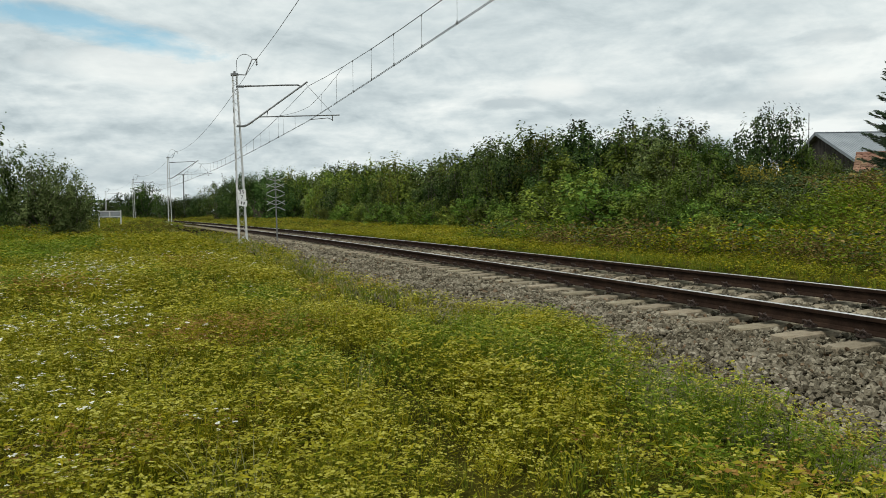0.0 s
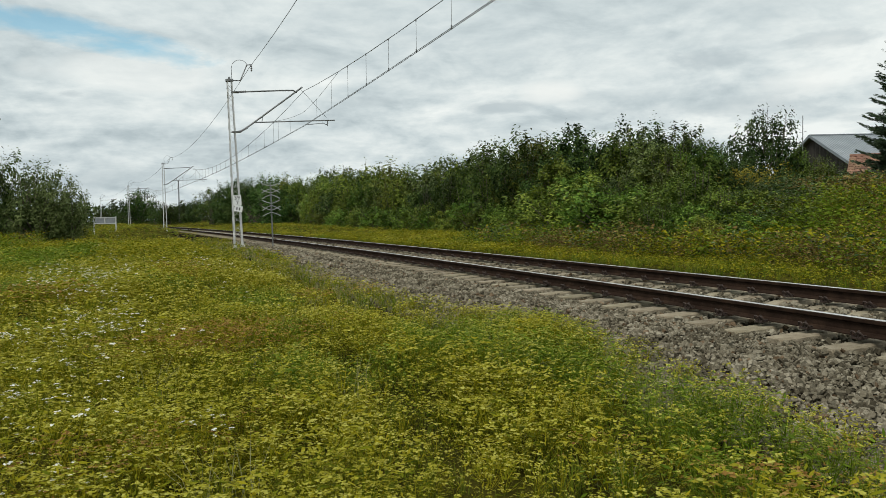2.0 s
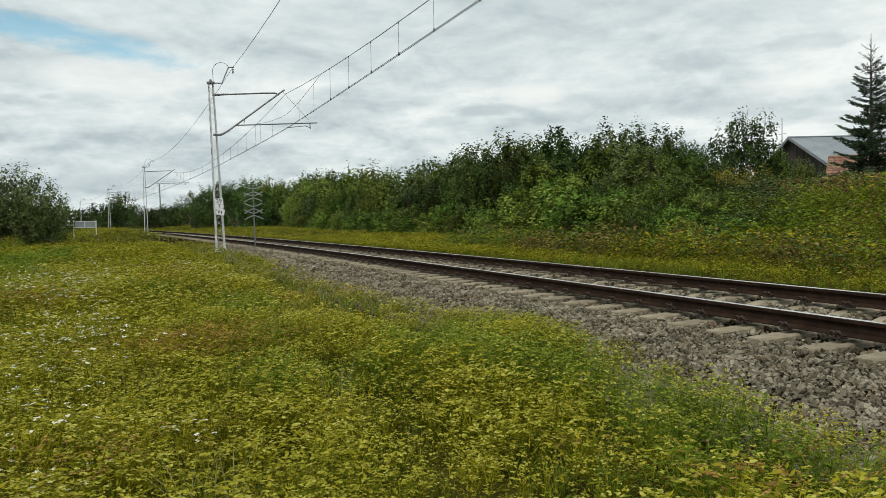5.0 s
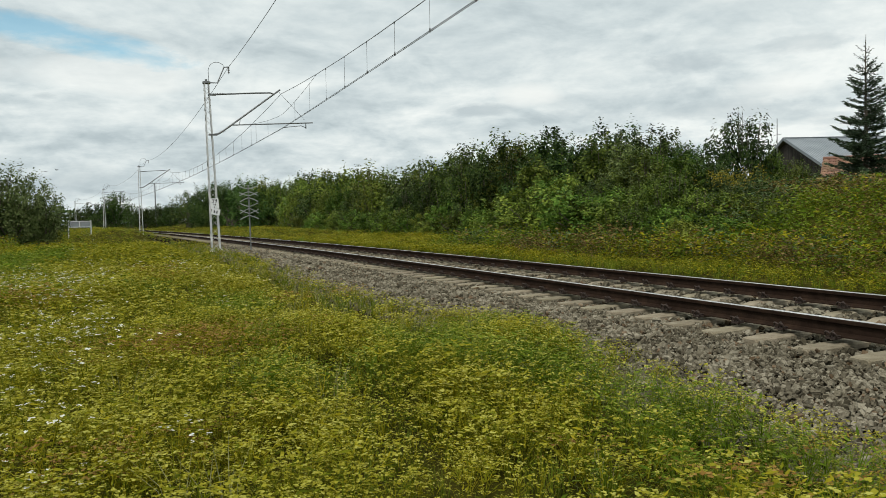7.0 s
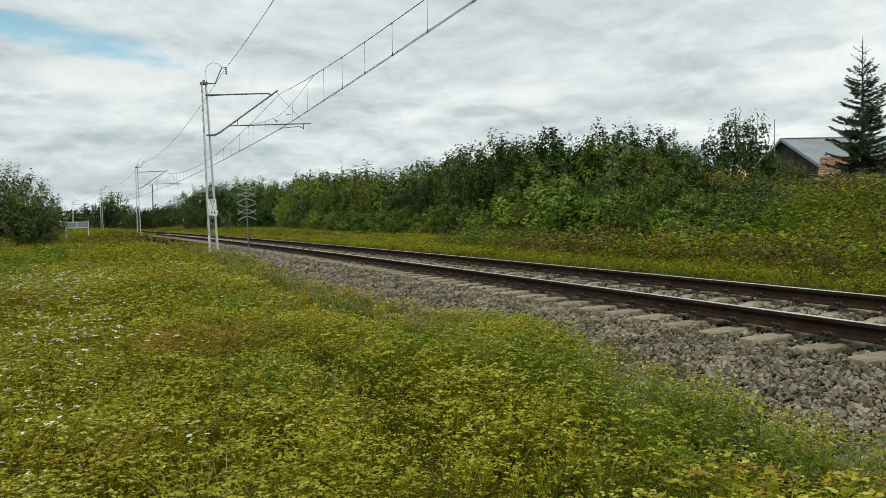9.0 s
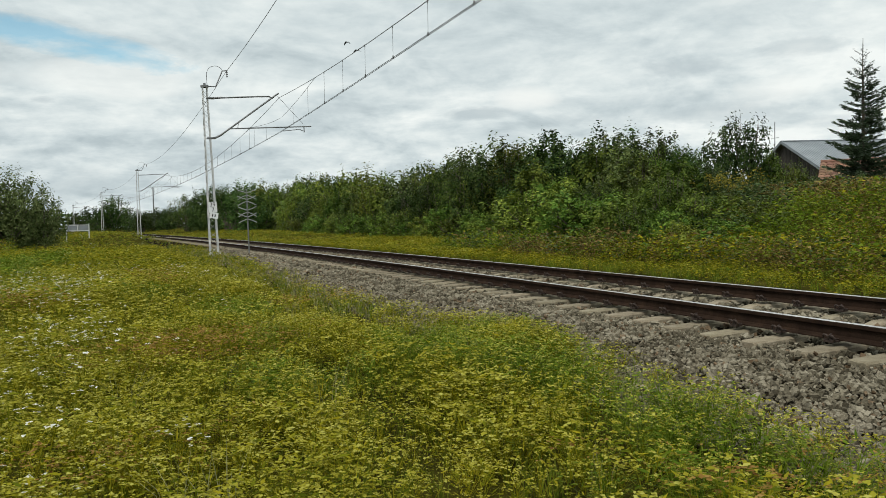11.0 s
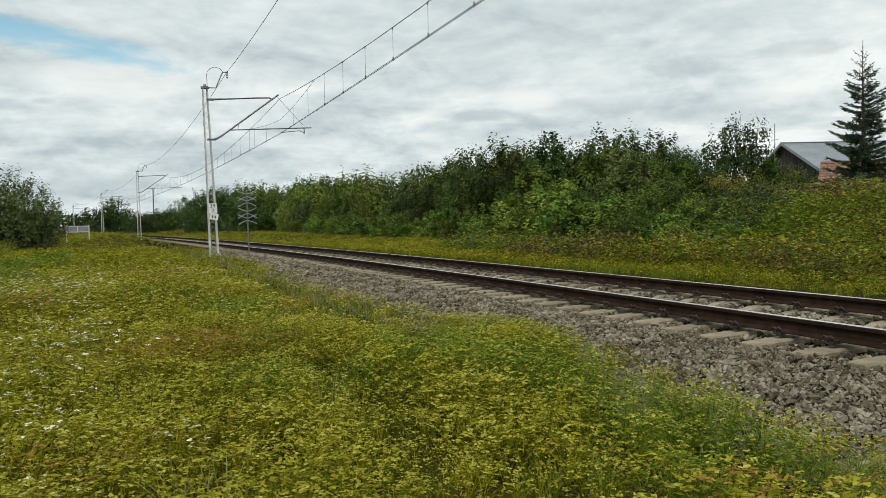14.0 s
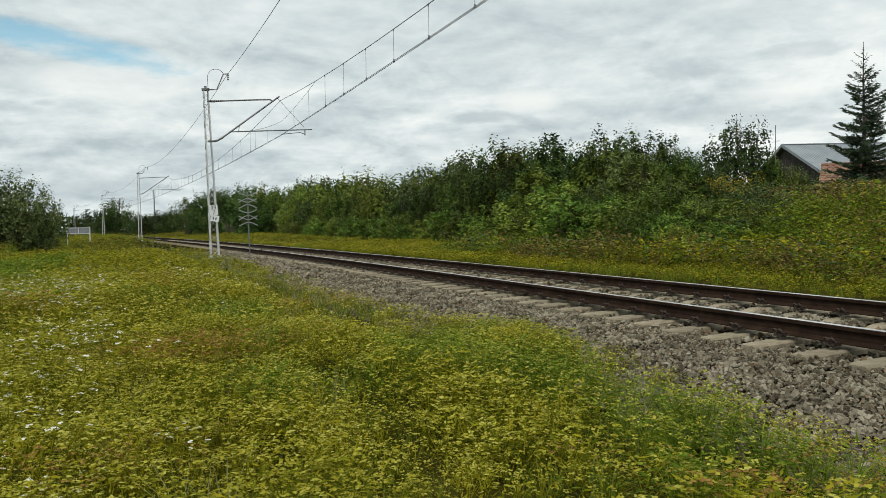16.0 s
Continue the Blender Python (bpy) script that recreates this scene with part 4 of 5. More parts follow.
def shrub_meshes(name, seed, leaf_mat, lobes=13, leaves=6400, size=0.070, shoots=20, narrow=1.0, airy=0.0, base=0.06):
    """A shrub about 1 m in radius and 1 m high as two meshes: stems and leaves. It is placed with its true width and height."""
    rng = np.random.default_rng(seed)
    cent, rad = [], []
    for k in range(lobes):
        a, r = rng.uniform(0, 2 * np.pi), rng.uniform(0.05, 0.72) ** 0.8
        h = base + (0.82 - base) * rng.uniform(0, 1) ** 0.8 * (1 - 0.45 * r)
        cent.append((r * np.cos(a) * narrow, r * np.sin(a) * narrow, h))
        rad.append(rng.uniform(0.24, 0.42) * (1 - 0.25 * h))
    cent, rad = np.array(cent), np.array(rad)
    bm = bmesh.new()
    for c in cent:
        mid = Vector((c[0] * 0.35, c[1] * 0.35, c[2] * 0.5))
        tube(bm, [(c[0] * 0.08, c[1] * 0.08, -0.05), mid, Vector(c)], [0.022, 0.016, 0.006], 5)
    pts, dirs, sizes = [], [], []
    for k in range(lobes):
        n = int(leaves * rad[k] ** 2 / (rad ** 2).sum())
        d = rng.normal(size=(n, 3))
        d /= np.linalg.norm(d, axis=1, keepdims=True)
        # clumps on the lobe's skin leave darker hollows between them
        clump = rng.normal(size=(11, 3))
        clump /= np.linalg.norm(clump, axis=1, keepdims=True)
        near = clump[np.argmax(d @ clump.T, axis=1)]
        d = d * 0.42 + near * 0.85 + rng.normal(0, 0.12, (n, 3))
        rr = rad[k] * rng.uniform(0.5, 1.15, n) ** 0.6
        pts.append(cent[k] + d * rr[:, None] * (1, 1, 0.8))
        dirs.append(d / np.linalg.norm(d, axis=1, keepdims=True) + (0, 0, 0.45))
        sizes.append(np.full(n, size))
    for k in range(shoots):
        c = cent[rng.integers(lobes)]
        a = rng.uniform(0, 2 * np.pi)
        r0 = rng.uniform(0, 0.55) * narrow
        top = np.array((r0 * np.cos(a), r0 * np.sin(a), rng.uniform(0.80, 1.02) * (1 - 0.28 * r0)))
        foot = top * (0.8, 0.8, 0.6)
        tube(bm, [Vector(foot), Vector((foot + top) / 2 + rng.normal(0, 0.01, 3)), Vector(top)], [0.007, 0.005, 0.002], 4)
        n = int(26 * (1 - airy * 0.4))
        t = rng.uniform(0.15, 1, n)
        pts.append(foot + (top - foot) * t[:, None] + rng.normal(0, 0.022, (n, 3)))
        dirs.append(rng.normal(0, 0.7, (n, 3)) + (0, 0, 0.5))
        sizes.append(np.full(n, size * 0.8))
    for v_ in bm.verts:
        v_.co.z *= 2.0
    pts, dirs, sizes = np.concatenate(pts), np.concatenate(dirs), np.concatenate(sizes)
    keep = pts[:, 2] > -0.02
    pts, dirs, sizes = pts[keep], dirs[keep], sizes[keep]
    pts[:, 2] *= 2.0
    n = len(pts)
    face = dirs + rng.normal(0, 0.42, (n, 3))
    face /= np.linalg.norm(face, axis=1, keepdims=True)
    side = np.cross(face, rng.normal(size=(n, 3)) + (0, 0, 0.6))
    side /= np.linalg.norm(side, axis=1, keepdims=True)
    R = np.stack([side, np.cross(face, side), face], 2)
    v, f = spread(LEAF_V, LEAF_F, R, pts, sizes * rng.uniform(0.6, 1.3, n))
    sm = bpy.data.meshes.new(name + "_stems")
    bm.to_mesh(sm)
    bm.free()
    sm.materials.append(BARK)
    return sm, tri_mesh(name + "_leaves", v, f, [leaf_mat])


SHRUBS = {}
for _k, (_m, _a) in enumerate([(LEAF_A, {}), (LEAF_A, dict(lobes=15, shoots=24)), (LEAF_B, {}), (LEAF_B, dict(lobes=11, shoots=24, size=0.072)), (LEAF_A, dict(lobes=12, size=0.085, leaves=5000)), (LEAF_W, dict(size=0.07, shoots=14, leaves=8000, lobes=24)), (LEAF_Y, dict(lobes=12, size=0.072, shoots=24))]):
    SHRUBS[_k] = shrub_meshes("shrub", 20 + _k, _m, **_a)
TREES_AIRY = shrub_meshes("airy_tree", 41, LEAF_B, lobes=26, leaves=10500, size=0.066, shoots=12, narrow=1.0, airy=0.5, base=0.03)
ROUND_TREES = [shrub_meshes("round_tree", 51 + k, m, lobes=16, leaves=6000, size=0.068, shoots=5, base=0.06) for k, m in enumerate((LEAF_B, LEAF_B))]
FAR_SHRUBS = {k: shrub_meshes("far_shrub", 60 + k, m, leaves=2400, size=0.10, shoots=12) for k, m in enumerate((LEAF_A, LEAF_A, LEAF_B, LEAF_B, LEAF_A, LEAF_W, LEAF_Y))}
BUSHLABEL = {0: "leafy mid-green bush with upright shoots beside the track", 1: "dense mid-green bush beside the track", 2: "dark green leafy bush in the hedge", 3: "tall dark green bush with long shoots", 4: "broad-leaved light green bush", 5: "grey-green willow bush with narrow leaves", 6: "yellow-green leafy bush beside the track"}


def shrub(kind, x, y, w, h, turn, label=None, name="bush", category="bush", group="bushes along the line", meshes=None, sink=0.1):
    sm, lm = meshes or (SHRUBS if math.hypot(x, y) < 52 else FAR_SHRUBS)[kind]
    g0 = float(ground(x, y)) - sink
    m = Matrix.Translation((x, y, g0)) @ Matrix.Rotation(turn, 4, "Z") @ Matrix.Diagonal((w, w, h * 0.5, 1))
    ob = new(name)
    ob.matrix_basis = m
    tagged(ob, label or BUSHLABEL[kind], category, group)
    piece("trunk", sm, ob)
    piece("crown", lm, ob)
    return ob


def build_hedge():
    """Three uneven rows of bushes on the far side of the line."""
    rng = random.Random(12)
    ks = [21.24, 23.28, 26.36, 31.53, 39.86, 50.18, 62.54, 78.06, 104, 145.4, 197]
    front = [8.38, 8.21, 8.25, 8.86, 10.24, 11.1, 11.78, 13.17, 15.96, 20.13, 23.84]
    tops = [[2.73, 3.28, 3.55, 3.91, 4, 4.09, 4.46, 5.28, 5.82, 7.28, 8.19], [2.09, 3.28, 4.28, 4.82, 5.37, 5.1, 5.73, 6.55, 7.46, 8.64, 10.01], [1.91, 2.27, 3.73, 5.1, 6.1, 6.01, 6.28, 6.83, 8.19, 8.92, 10.92]]
    s = 21.8
    while s < 200:
        for row in range(3 if s > 25 else 2):
            s1 = s + rng.uniform(-0.8, 0.8)
            u1 = np.interp(s1, ks, front) + (1.1, 3.1, 5.3)[row] + rng.uniform(-0.4, 0.4)
            h = (np.interp(s1, ks, tops[row]) - float(ground_su(s1, u1))) * (rng.uniform(0.68, 1.0) if row == 0 else rng.uniform(0.80, 1.1))
            w = h * rng.uniform(0.32, 0.46) + 0.4
            x, y = at(s1, u1)
            kind = rng.choice((0, 1, 2, 3, 4, 6, 2, 3, 4, 5, 6))
            shrub(kind, float(x), float(y), w, h, rng.uniform(0, 6.3), meshes=FAR_SHRUBS[kind] if row == 2 else None)
        # low growth closes the foot of the hedge
        if s < 90:
            for _ in range(2):
                s1 = s + rng.uniform(-1.2, 1.2)
                u1 = np.interp(s1, ks, front) + rng.uniform(-0.6, 0.5)
                x, y = at(s1, u1)
                h = rng.uniform(1.0, 2.2)
                shrub(rng.choice((0, 1, 4)), float(x), float(y), 0.55 * h + 0.4, h, rng.uniform(0, 6.3), label="low green bush at the foot of the hedge", meshes=FAR_SHRUBS[rng.choice((0, 1, 4))])
        s += 0.06 * s + 0.2


def build_hedge_trees():
    """Taller dark trees that rise out of the hedge: place, half width, height."""
    rng = random.Random(21)
    for x, y, w, h in ((-36.5, 122, 4.6, 7.6), (-42.5, 128, 4.2, 6.6), (-31.0, 112, 4.4, 7.2), (-27.0, 104, 4.2, 7.2), (-33.5, 118, 3.8, 7.0),
                       (7.0, 33.0, 2.3, 4.6), (8.8, 32.4, 2.0, 4.2), (2.6, 36.5, 2.0, 4.7), (1.2, 39.0, 1.8, 4.6), (4.8, 35.0, 2.1, 4.9)):
        shrub(2, x, y, w, h, rng.uniform(0, 6.3), label="dark green round-crowned tree rising from the hedge", name="tree", category="tree", group="trees in the hedge", meshes=ROUND_TREES[rng.randrange(2)])


def build_bank_bushes():
    rng = random.Random(3)
    # the crest of the bank, where the bushes give way to weeds
    for x, y, w, h, k in ((7.64, 25.07, 1.18, 2.18, 4), (8.73, 27.68, 1.36, 2.55, 3), (6.55, 22.35, 1.36, 2.18, 0), (8.00, 21.52, 1.00, 1.09, 4), (6.00, 20.47, 1.00, 1.27, 1),
                          (7.32, 31.23, 1.64, 3.64, 2), (8.37, 30.81, 1.18, 3.09, 0), (10.55, 30.81, 1.18, 1.73, 0), (14.91, 35.30, 1.18, 1.82, 2), (16.73, 37.08, 1.36, 2.73, 0), (18.19, 38.44, 1.09, 1.82, 2), (13.28, 35.51, 0.91, 1.64, 2), (19.46, 37.08, 1.00, 1.18, 2), (23.19, 36.04, 1.46, 1.82, 2), (25.92, 34.47, 1.64, 2.18, 1), (16.37, 39.06, 1.55, 3.64, 1), (17.64, 38.65, 1.18, 2.91, 2), (13.82, 37.60, 1.09, 2.36, 3),
                          (6.91, 19.01, 0.91, 1.00, 4), (7.91, 19.43, 0.91, 0.91, 2), (5.91, 19.22, 0.82, 1.09, 4), (8.73, 20.89, 0.91, 0.82, 0), (6.91, 20.89, 1.09, 1.64, 0), (5.37, 21.52, 1.09, 1.55, 0),
                          (11.19, 25.69, 0.82, 0.91, 5), (12.37, 26.01, 0.91, 1.00, 5), (13.55, 25.49, 1.00, 1.09, 5), (14.73, 25.69, 0.91, 1.00, 5), (16.01, 25.28, 1.09, 1.27, 5), (17.46, 25.90, 1.00, 1.18, 5)):
        shrub(k, x, y, w, h, rng.uniform(0, 6.3), label="green bush on the crest of the bank", group="bushes on the bank")
    # dark bramble mounds on the slope
    for x, y, w, h in ((7.7, 22.2, 1.0, 0.95), (8.6, 22.9, 1.1, 1.0), (7.2, 21.0, 0.8, 0.7), (9.3, 23.6, 0.9, 0.9)):
        shrub(2, x, y, w, h, rng.uniform(0, 6.3), label="low mound of dark glossy bramble on the bank", name="bramble", category="bramble", group="brambles on the bank", meshes=SHRUBS[2])
    for x, y, w, h in ((17.7, 39.2, 1.0, 2.3), (18.7, 39.0, 1.0, 2.1), (19.6, 38.6, 0.9, 1.9), (16.8, 39.4, 0.9, 2.0)):
        shrub(2, x, y, w, h, rng.uniform(0, 6.3), label="dark evergreen bush before the shed", group="bushes on the bank", meshes=ROUND_TREES[0])
    shrub(0, 14.91, 38.65, 2.1, 5.8, 0.7, label="young broad-leaved tree with an open crown on the bank", name="tree", category="tree", group="trees", meshes=TREES_AIRY)
    shrub(0, 9.37, 32.38, 1.18, 3.73, 2.2, label="slender young tree with sparse leaves", name="tree", category="tree", group="trees", meshes=TREES_AIRY)


def build_left_bushes():
    rng = random.Random(8)
    for x, y, w, h in ((-30.01, 49.61, 3.09, 6.09), (-27.65, 49.09, 2.55, 5.37), (-26.01, 50.14, 1.82, 3.82), (-32.74, 47.00, 2.91, 6.18), (-29.10, 53.79, 2.36, 5.09), (-30.01, 43.87, 2.36, 4.18), (-35.92, 52.23, 3.18, 6.18)):
        shrub(5, x, y, w, h, rng.uniform(0, 6.3), group="willow bushes by the meadow", meshes=SHRUBS[5])
    for x, y, w, h in ((-25.65, 39.06, 2.46, 8.37), (-30.46, 39.69, 2.55, 7.82)):
        shrub(3, x, y, w, h, rng.uniform(0, 6.3), label="tall dark green tree at the meadow edge", name="tree", category="tree", group="trees", meshes=SHRUBS[3])


def build_far_trees():
    rng = random.Random(9)
    # bearing (tangent to the right of +y), distance, width, height
    for b, d, w, h in ((-0.522, 248, 4.5, 6.8), (-0.501, 253, 4.5, 5.9), (-0.479, 244, 4.1, 5.9), (-0.461, 254, 4.5, 8.2), (-0.442, 246, 5.0, 8.6), (-0.425, 245, 5.9, 11.4), (-0.409, 260, 5.0, 8.2),
                       (-0.394, 266, 4.5, 6.8), (-0.379, 271, 4.5, 6.4), (-0.366, 269, 4.5, 6.8), (-0.353, 265, 4.5, 7.3), (-0.340, 257, 4.5, 7.7), (-0.540, 252, 4.5, 8.2), (-0.557, 247, 5.5, 8.2), (-0.387, 172, 2.9, 4.9), (-0.453, 239, 3.2, 4.5), (-0.370, 174, 3.1, 5.3), (-0.353, 170, 2.9, 4.9), (-0.405, 194, 2.7, 4.2)):
        q = d / math.sqrt(1 + b * b)
        shrub(rng.choice((2, 3)), b * q, q, w, h, rng.uniform(0, 6.3), label="dark tree in the far tree line", name="tree", category="tree", group="far tree line")
    # woods on the horizon, too far to tell apart
    heap = Heap()
    r = np.random.default_rng(6)
    n = 15000
    b = r.uniform(-0.95, 0.75, n)
    d = r.uniform(330, 380, n)
    x, y = d * np.sin(b), d * np.cos(b)
    top = 6.5 + 1.2 * np.sin(b * 37) + 0.9 * np.sin(b * 91 + 1) + 0.6 * np.sin(b * 190)
    z = r.uniform(0, 1, n) ** 0.8 * top
    heap.add(*spread(LEAF_V, LEAF_F, rot_zyx(r, n), np.stack([x, y, z], 1), r.uniform(1.2, 2.2, n)))
    tagged(new("far_woods", heap.mesh("far_woods", [LEAF_B])), "dark green woods along the horizon", "woods", kind="stuff")


def build_spruce():
    x, y = 20.23, 37.18
    g0 = float(ground(x, y))
    hgt = 9.5 - g0
    tree = empty("spruce", pose(x, y, g0 - 0.1), "dark green spruce with a bare pointed leader", "spruce tree")
    rng = np.random.default_rng(31)
    bm = bmesh.new()
    tube(bm, [(0, 0, 0), (0.03, 0, hgt * 0.5), (0, 0.02, hgt * 0.8), (0, 0, hgt)], [0.13, 0.08, 0.035, 0.01], 7)
    part("trunk", bm, BARK, tree)
    heap = Heap()
    nv, nf = np.array([(-0.18, 0, 0), (0.18, 0, 0), (0, 1, 0.0)], float), np.array([(0, 1, 2)])
    limbs = bmesh.new()
    z = 0.35
    while z < hgt - 0.25:
        q = z / hgt
        reach = 2.2 * (1 - q) ** 1.15 + 0.22
        for k in range(11 if q < 0.78 else 5):
            a, zb = rng.uniform(0, 2 * np.pi), z + rng.uniform(-0.3, 0.3)
            L_ = reach * rng.uniform(0.45, 1.2)
            up = -0.10 + 0.75 * q ** 2
            t = np.linspace(0, 1, 7)
            pts = np.stack([L_ * t * np.cos(a), L_ * t * np.sin(a), zb + L_ * (up * t + 0.22 * t ** 2.5)], 1)
            tube(limbs, [Vector(p) for p in pts[::2]], [0.018, 0.012, 0.008, 0.004], 4)
            dens = int(150 * L_ * (1.0 - 0.72 * min(1, max(0, (q - 0.35) / 0.45))))
            tt = rng.uniform(0.12, 1, dens)
            p = np.stack([np.interp(tt, t, pts[:, i]) for i in range(3)], 1)
            side = np.array((-np.sin(a), np.cos(a), 0))
            off = rng.uniform(-1, 1, dens) * 0.34 * L_ * (1 - tt * 0.75) * (0.25 if q > 0.82 else 0.8)
            p += side * off[:, None] + rng.normal(0, 0.02, (dens, 3)) - np.array((0, 0, 1)) * (np.abs(off) * 0.25)[:, None]
            dirv = np.array((np.cos(a), np.sin(a), 0.15)) + side * np.sign(off)[:, None] * 0.7 + rng.normal(0, 0.35, (dens, 3))
            dirv /= np.linalg.norm(dirv, axis=1, keepdims=True)
            sd = np.cross(dirv, rng.normal(size=(dens, 3)))
            sd /= np.linalg.norm(sd, axis=1, keepdims=True)
            heap.add(*spread(nv, nf, np.stack([sd, dirv, np.cross(sd, dirv)], 2), p, rng.uniform(0.09, 0.19, dens) * (0.6 if q > 0.82 else 1)))
        z += 0.26 + 0.16 * q
    part("branchwork", limbs, BARK, tree)
    piece("foliage", heap.mesh("needles", [NEEDLE]), tree)


build_hedge()
build_hedge_trees()
build_bank_bushes()
build_left_bushes()
build_far_trees()
build_spruce()


# ---- meadow ----
def diamond(c, d, side, ln, wd):
    """Two triangles: a narrow leaf from c along d."""
    c, d, side = np.asarray(c), np.asarray(d), np.asarray(side)
    return [c, c + d * ln * 0.45 + side * wd, c + d * ln, c + d * ln * 0.45 - side * wd]


def herb_template(rng, heads, florets, leaves, width, head_r, leaf=0.12, broad=0.11):
    """A branching flat-topped herb, 1 m high before scaling: leaves and stems (0), flower heads (1)."""
    v, f, idx = [], [], []

    def quad(q, i):
        k = len(v)
        v.extend(q)
        f.extend([(k, k + 1, k + 2), (k, k + 2, k + 3)])
        idx.extend([i, i])

    def rnd():
        d = rng.normal(size=3)
        return d / np.linalg.norm(d)

    for h in range(heads):
        a, r = rng.uniform(0, 2 * np.pi), width * rng.uniform(0.1, 1) ** 0.7
        top = np.array((r * np.cos(a), r * np.sin(a), rng.uniform(0.80, 1.0) - 0.15 * (r / width) ** 2))
        fork = np.array((top[0] * 0.15, top[1] * 0.15, rng.uniform(0.3, 0.6)))
        w = 0.007 * np.array((-np.sin(a), np.cos(a), 0))
        k = len(v)
        v.extend([fork - w, fork + w, top])
        f.append((k, k + 1, k + 2))
        idx.append(0)
        hr = head_r * rng.uniform(0.6, 1.2)
        for _ in range(florets):
            b, q = rng.uniform(0, 2 * np.pi), hr * rng.uniform(0, 1) ** 0.5
            c = top + np.array((q * np.cos(b), q * np.sin(b), -0.35 * q * q / hr + rng.uniform(-0.006, 0.006)))
            n = np.array((0, 0, 1)) + rng.normal(0, 0.22, 3)
            d = np.cross(n, rnd())
            d /= np.linalg.norm(d)
            s_ = np.cross(n, d)
            s_ /= np.linalg.norm(s_)
            z = hr * (1.25 if florets < 5 else 0.9) * rng.uniform(0.7, 1.3)
            quad(diamond(c - d * z * 0.5, d, s_, z, z * 0.42), 1)
    for _ in range(leaves):
        a = rng.uniform(0, 2 * np.pi)
        h = rng.uniform(0.12, 0.97) ** 0.7
        r = width * rng.uniform(0.05, 0.95) * (0.45 + 0.55 * h)
        c = np.array((r * np.cos(a), r * np.sin(a), h * (1 - 0.14 * r / width)))
        b = a + rng.normal(0, 0.9)
        d = np.array((np.cos(b), np.sin(b), rng.uniform(-0.35, 0.55)))
        d /= np.linalg.norm(d)
        s_ = np.cross(d, np.array((0, 0, 1)) + rng.normal(0, 0.45, 3))
        s_ /= np.linalg.norm(s_)
        ln = leaf * rng.uniform(0.6, 1.5)
        quad(diamond(c, d, s_, ln, ln * broad * rng.uniform(0.65, 1.35)), 0)
    return np.array(v), np.array(f), np.array(idx)


def tuft_template(rng, blades, width=0.25, wd=0.014):
    v, f = [], []
    for _ in range(blades):
        a, r = rng.uniform(0, 2 * np.pi), width * rng.uniform(0, 0.5)
        b = a + rng.normal(0, 0.8)
        d, s_ = np.array((np.cos(b), np.sin(b), 0)), np.array((-np.sin(b), np.cos(b), 0))
        c0 = np.array((r * np.cos(a), r * np.sin(a), 0))
        h, lean = rng.uniform(0.55, 1.0), rng.uniform(0.05, 0.55)
        k = len(v)
        m1 = c0 + d * lean * 0.3 * h + np.array((0, 0, 0.55 * h))
        tip = c0 + d * lean * h + np.array((0, 0, h * (1 - 0.3 * lean)))
        v.extend([c0 - s_ * wd, c0 + s_ * wd, m1 + s_ * wd * 0.8, m1 - s_ * wd * 0.8, tip])
        f.extend([(k, k + 1, k + 2), (k, k + 2, k + 3), (k + 3, k + 2, k + 4)])
    return np.array(v), np.array(f), np.zeros(len(f), int)


def patchy(x, y, sc, ph):
    """Smooth patches from 0 to 1."""
    a = np.sin(x * sc + ph) + np.sin(y * sc * 1.13 + 2.1 * ph) + np.sin((x + y) * sc * 0.7 + 3.7 * ph) + np.sin((x - 0.6 * y) * sc * 1.7 + ph) * 0.6
    return 0.5 + a / 7.2


def annulus(rng, r0, r1, dens, a0=-0.64, a1=0.64):
    """Random places in a sector before the camera's stand (angles from +y to the right)."""
    n = int(dens * 0.5 * (a1 - a0) * (r1 * r1 - r0 * r0))
    r, a = np.sqrt(rng.uniform(r0 * r0, r1 * r1, n)), rng.uniform(a0, a1, n)
    return r * np.sin(a), r * np.cos(a)


# stands in the meadow: station, offset, half length, half breadth, more (+) or less (-) green
STANDS = [(14.5, -4.7, 2.2, 0.7, 0.7), (8.6, -3.1, 1.0, 0.5, 0.9), (10.3, -3.4, 1.2, 0.4, 0.6), (6.0, -3.0, 0.8, 0.4, 0.8), (5.4, -2.7, 0.7, 0.35, 0.7), (33.0, -9.0, 9.0, 1.4, 0.9),
          (9.2, -2.5, 0.9, 0.45, -0.8), (11.5, -3.9, 1.5, 0.4, -0.8), (7.0, -3.8, 1.2, 0.45, -0.6), (30.0, -5.0, 9.0, 2.0, -0.9), (9.5, -6.3, 2.5, 0.8, -0.5)]


def edge_of(s):
    """Offset at which the meadow gives way to ballast."""
    return np.interp(s, [0, 4, 5.1, 6, 6.8, 8, 9, 9.8, 12, 13.4, 15.9, 18.3, 25.5, 38, 47, 61], [-2.7, -2.5, -2.4, -2.2, -2.15, -2.1, -1.7, -1.45, -1.55, -1.8, -2.1, -2.05, -1.7, -1.1, -0.7, -0.4])


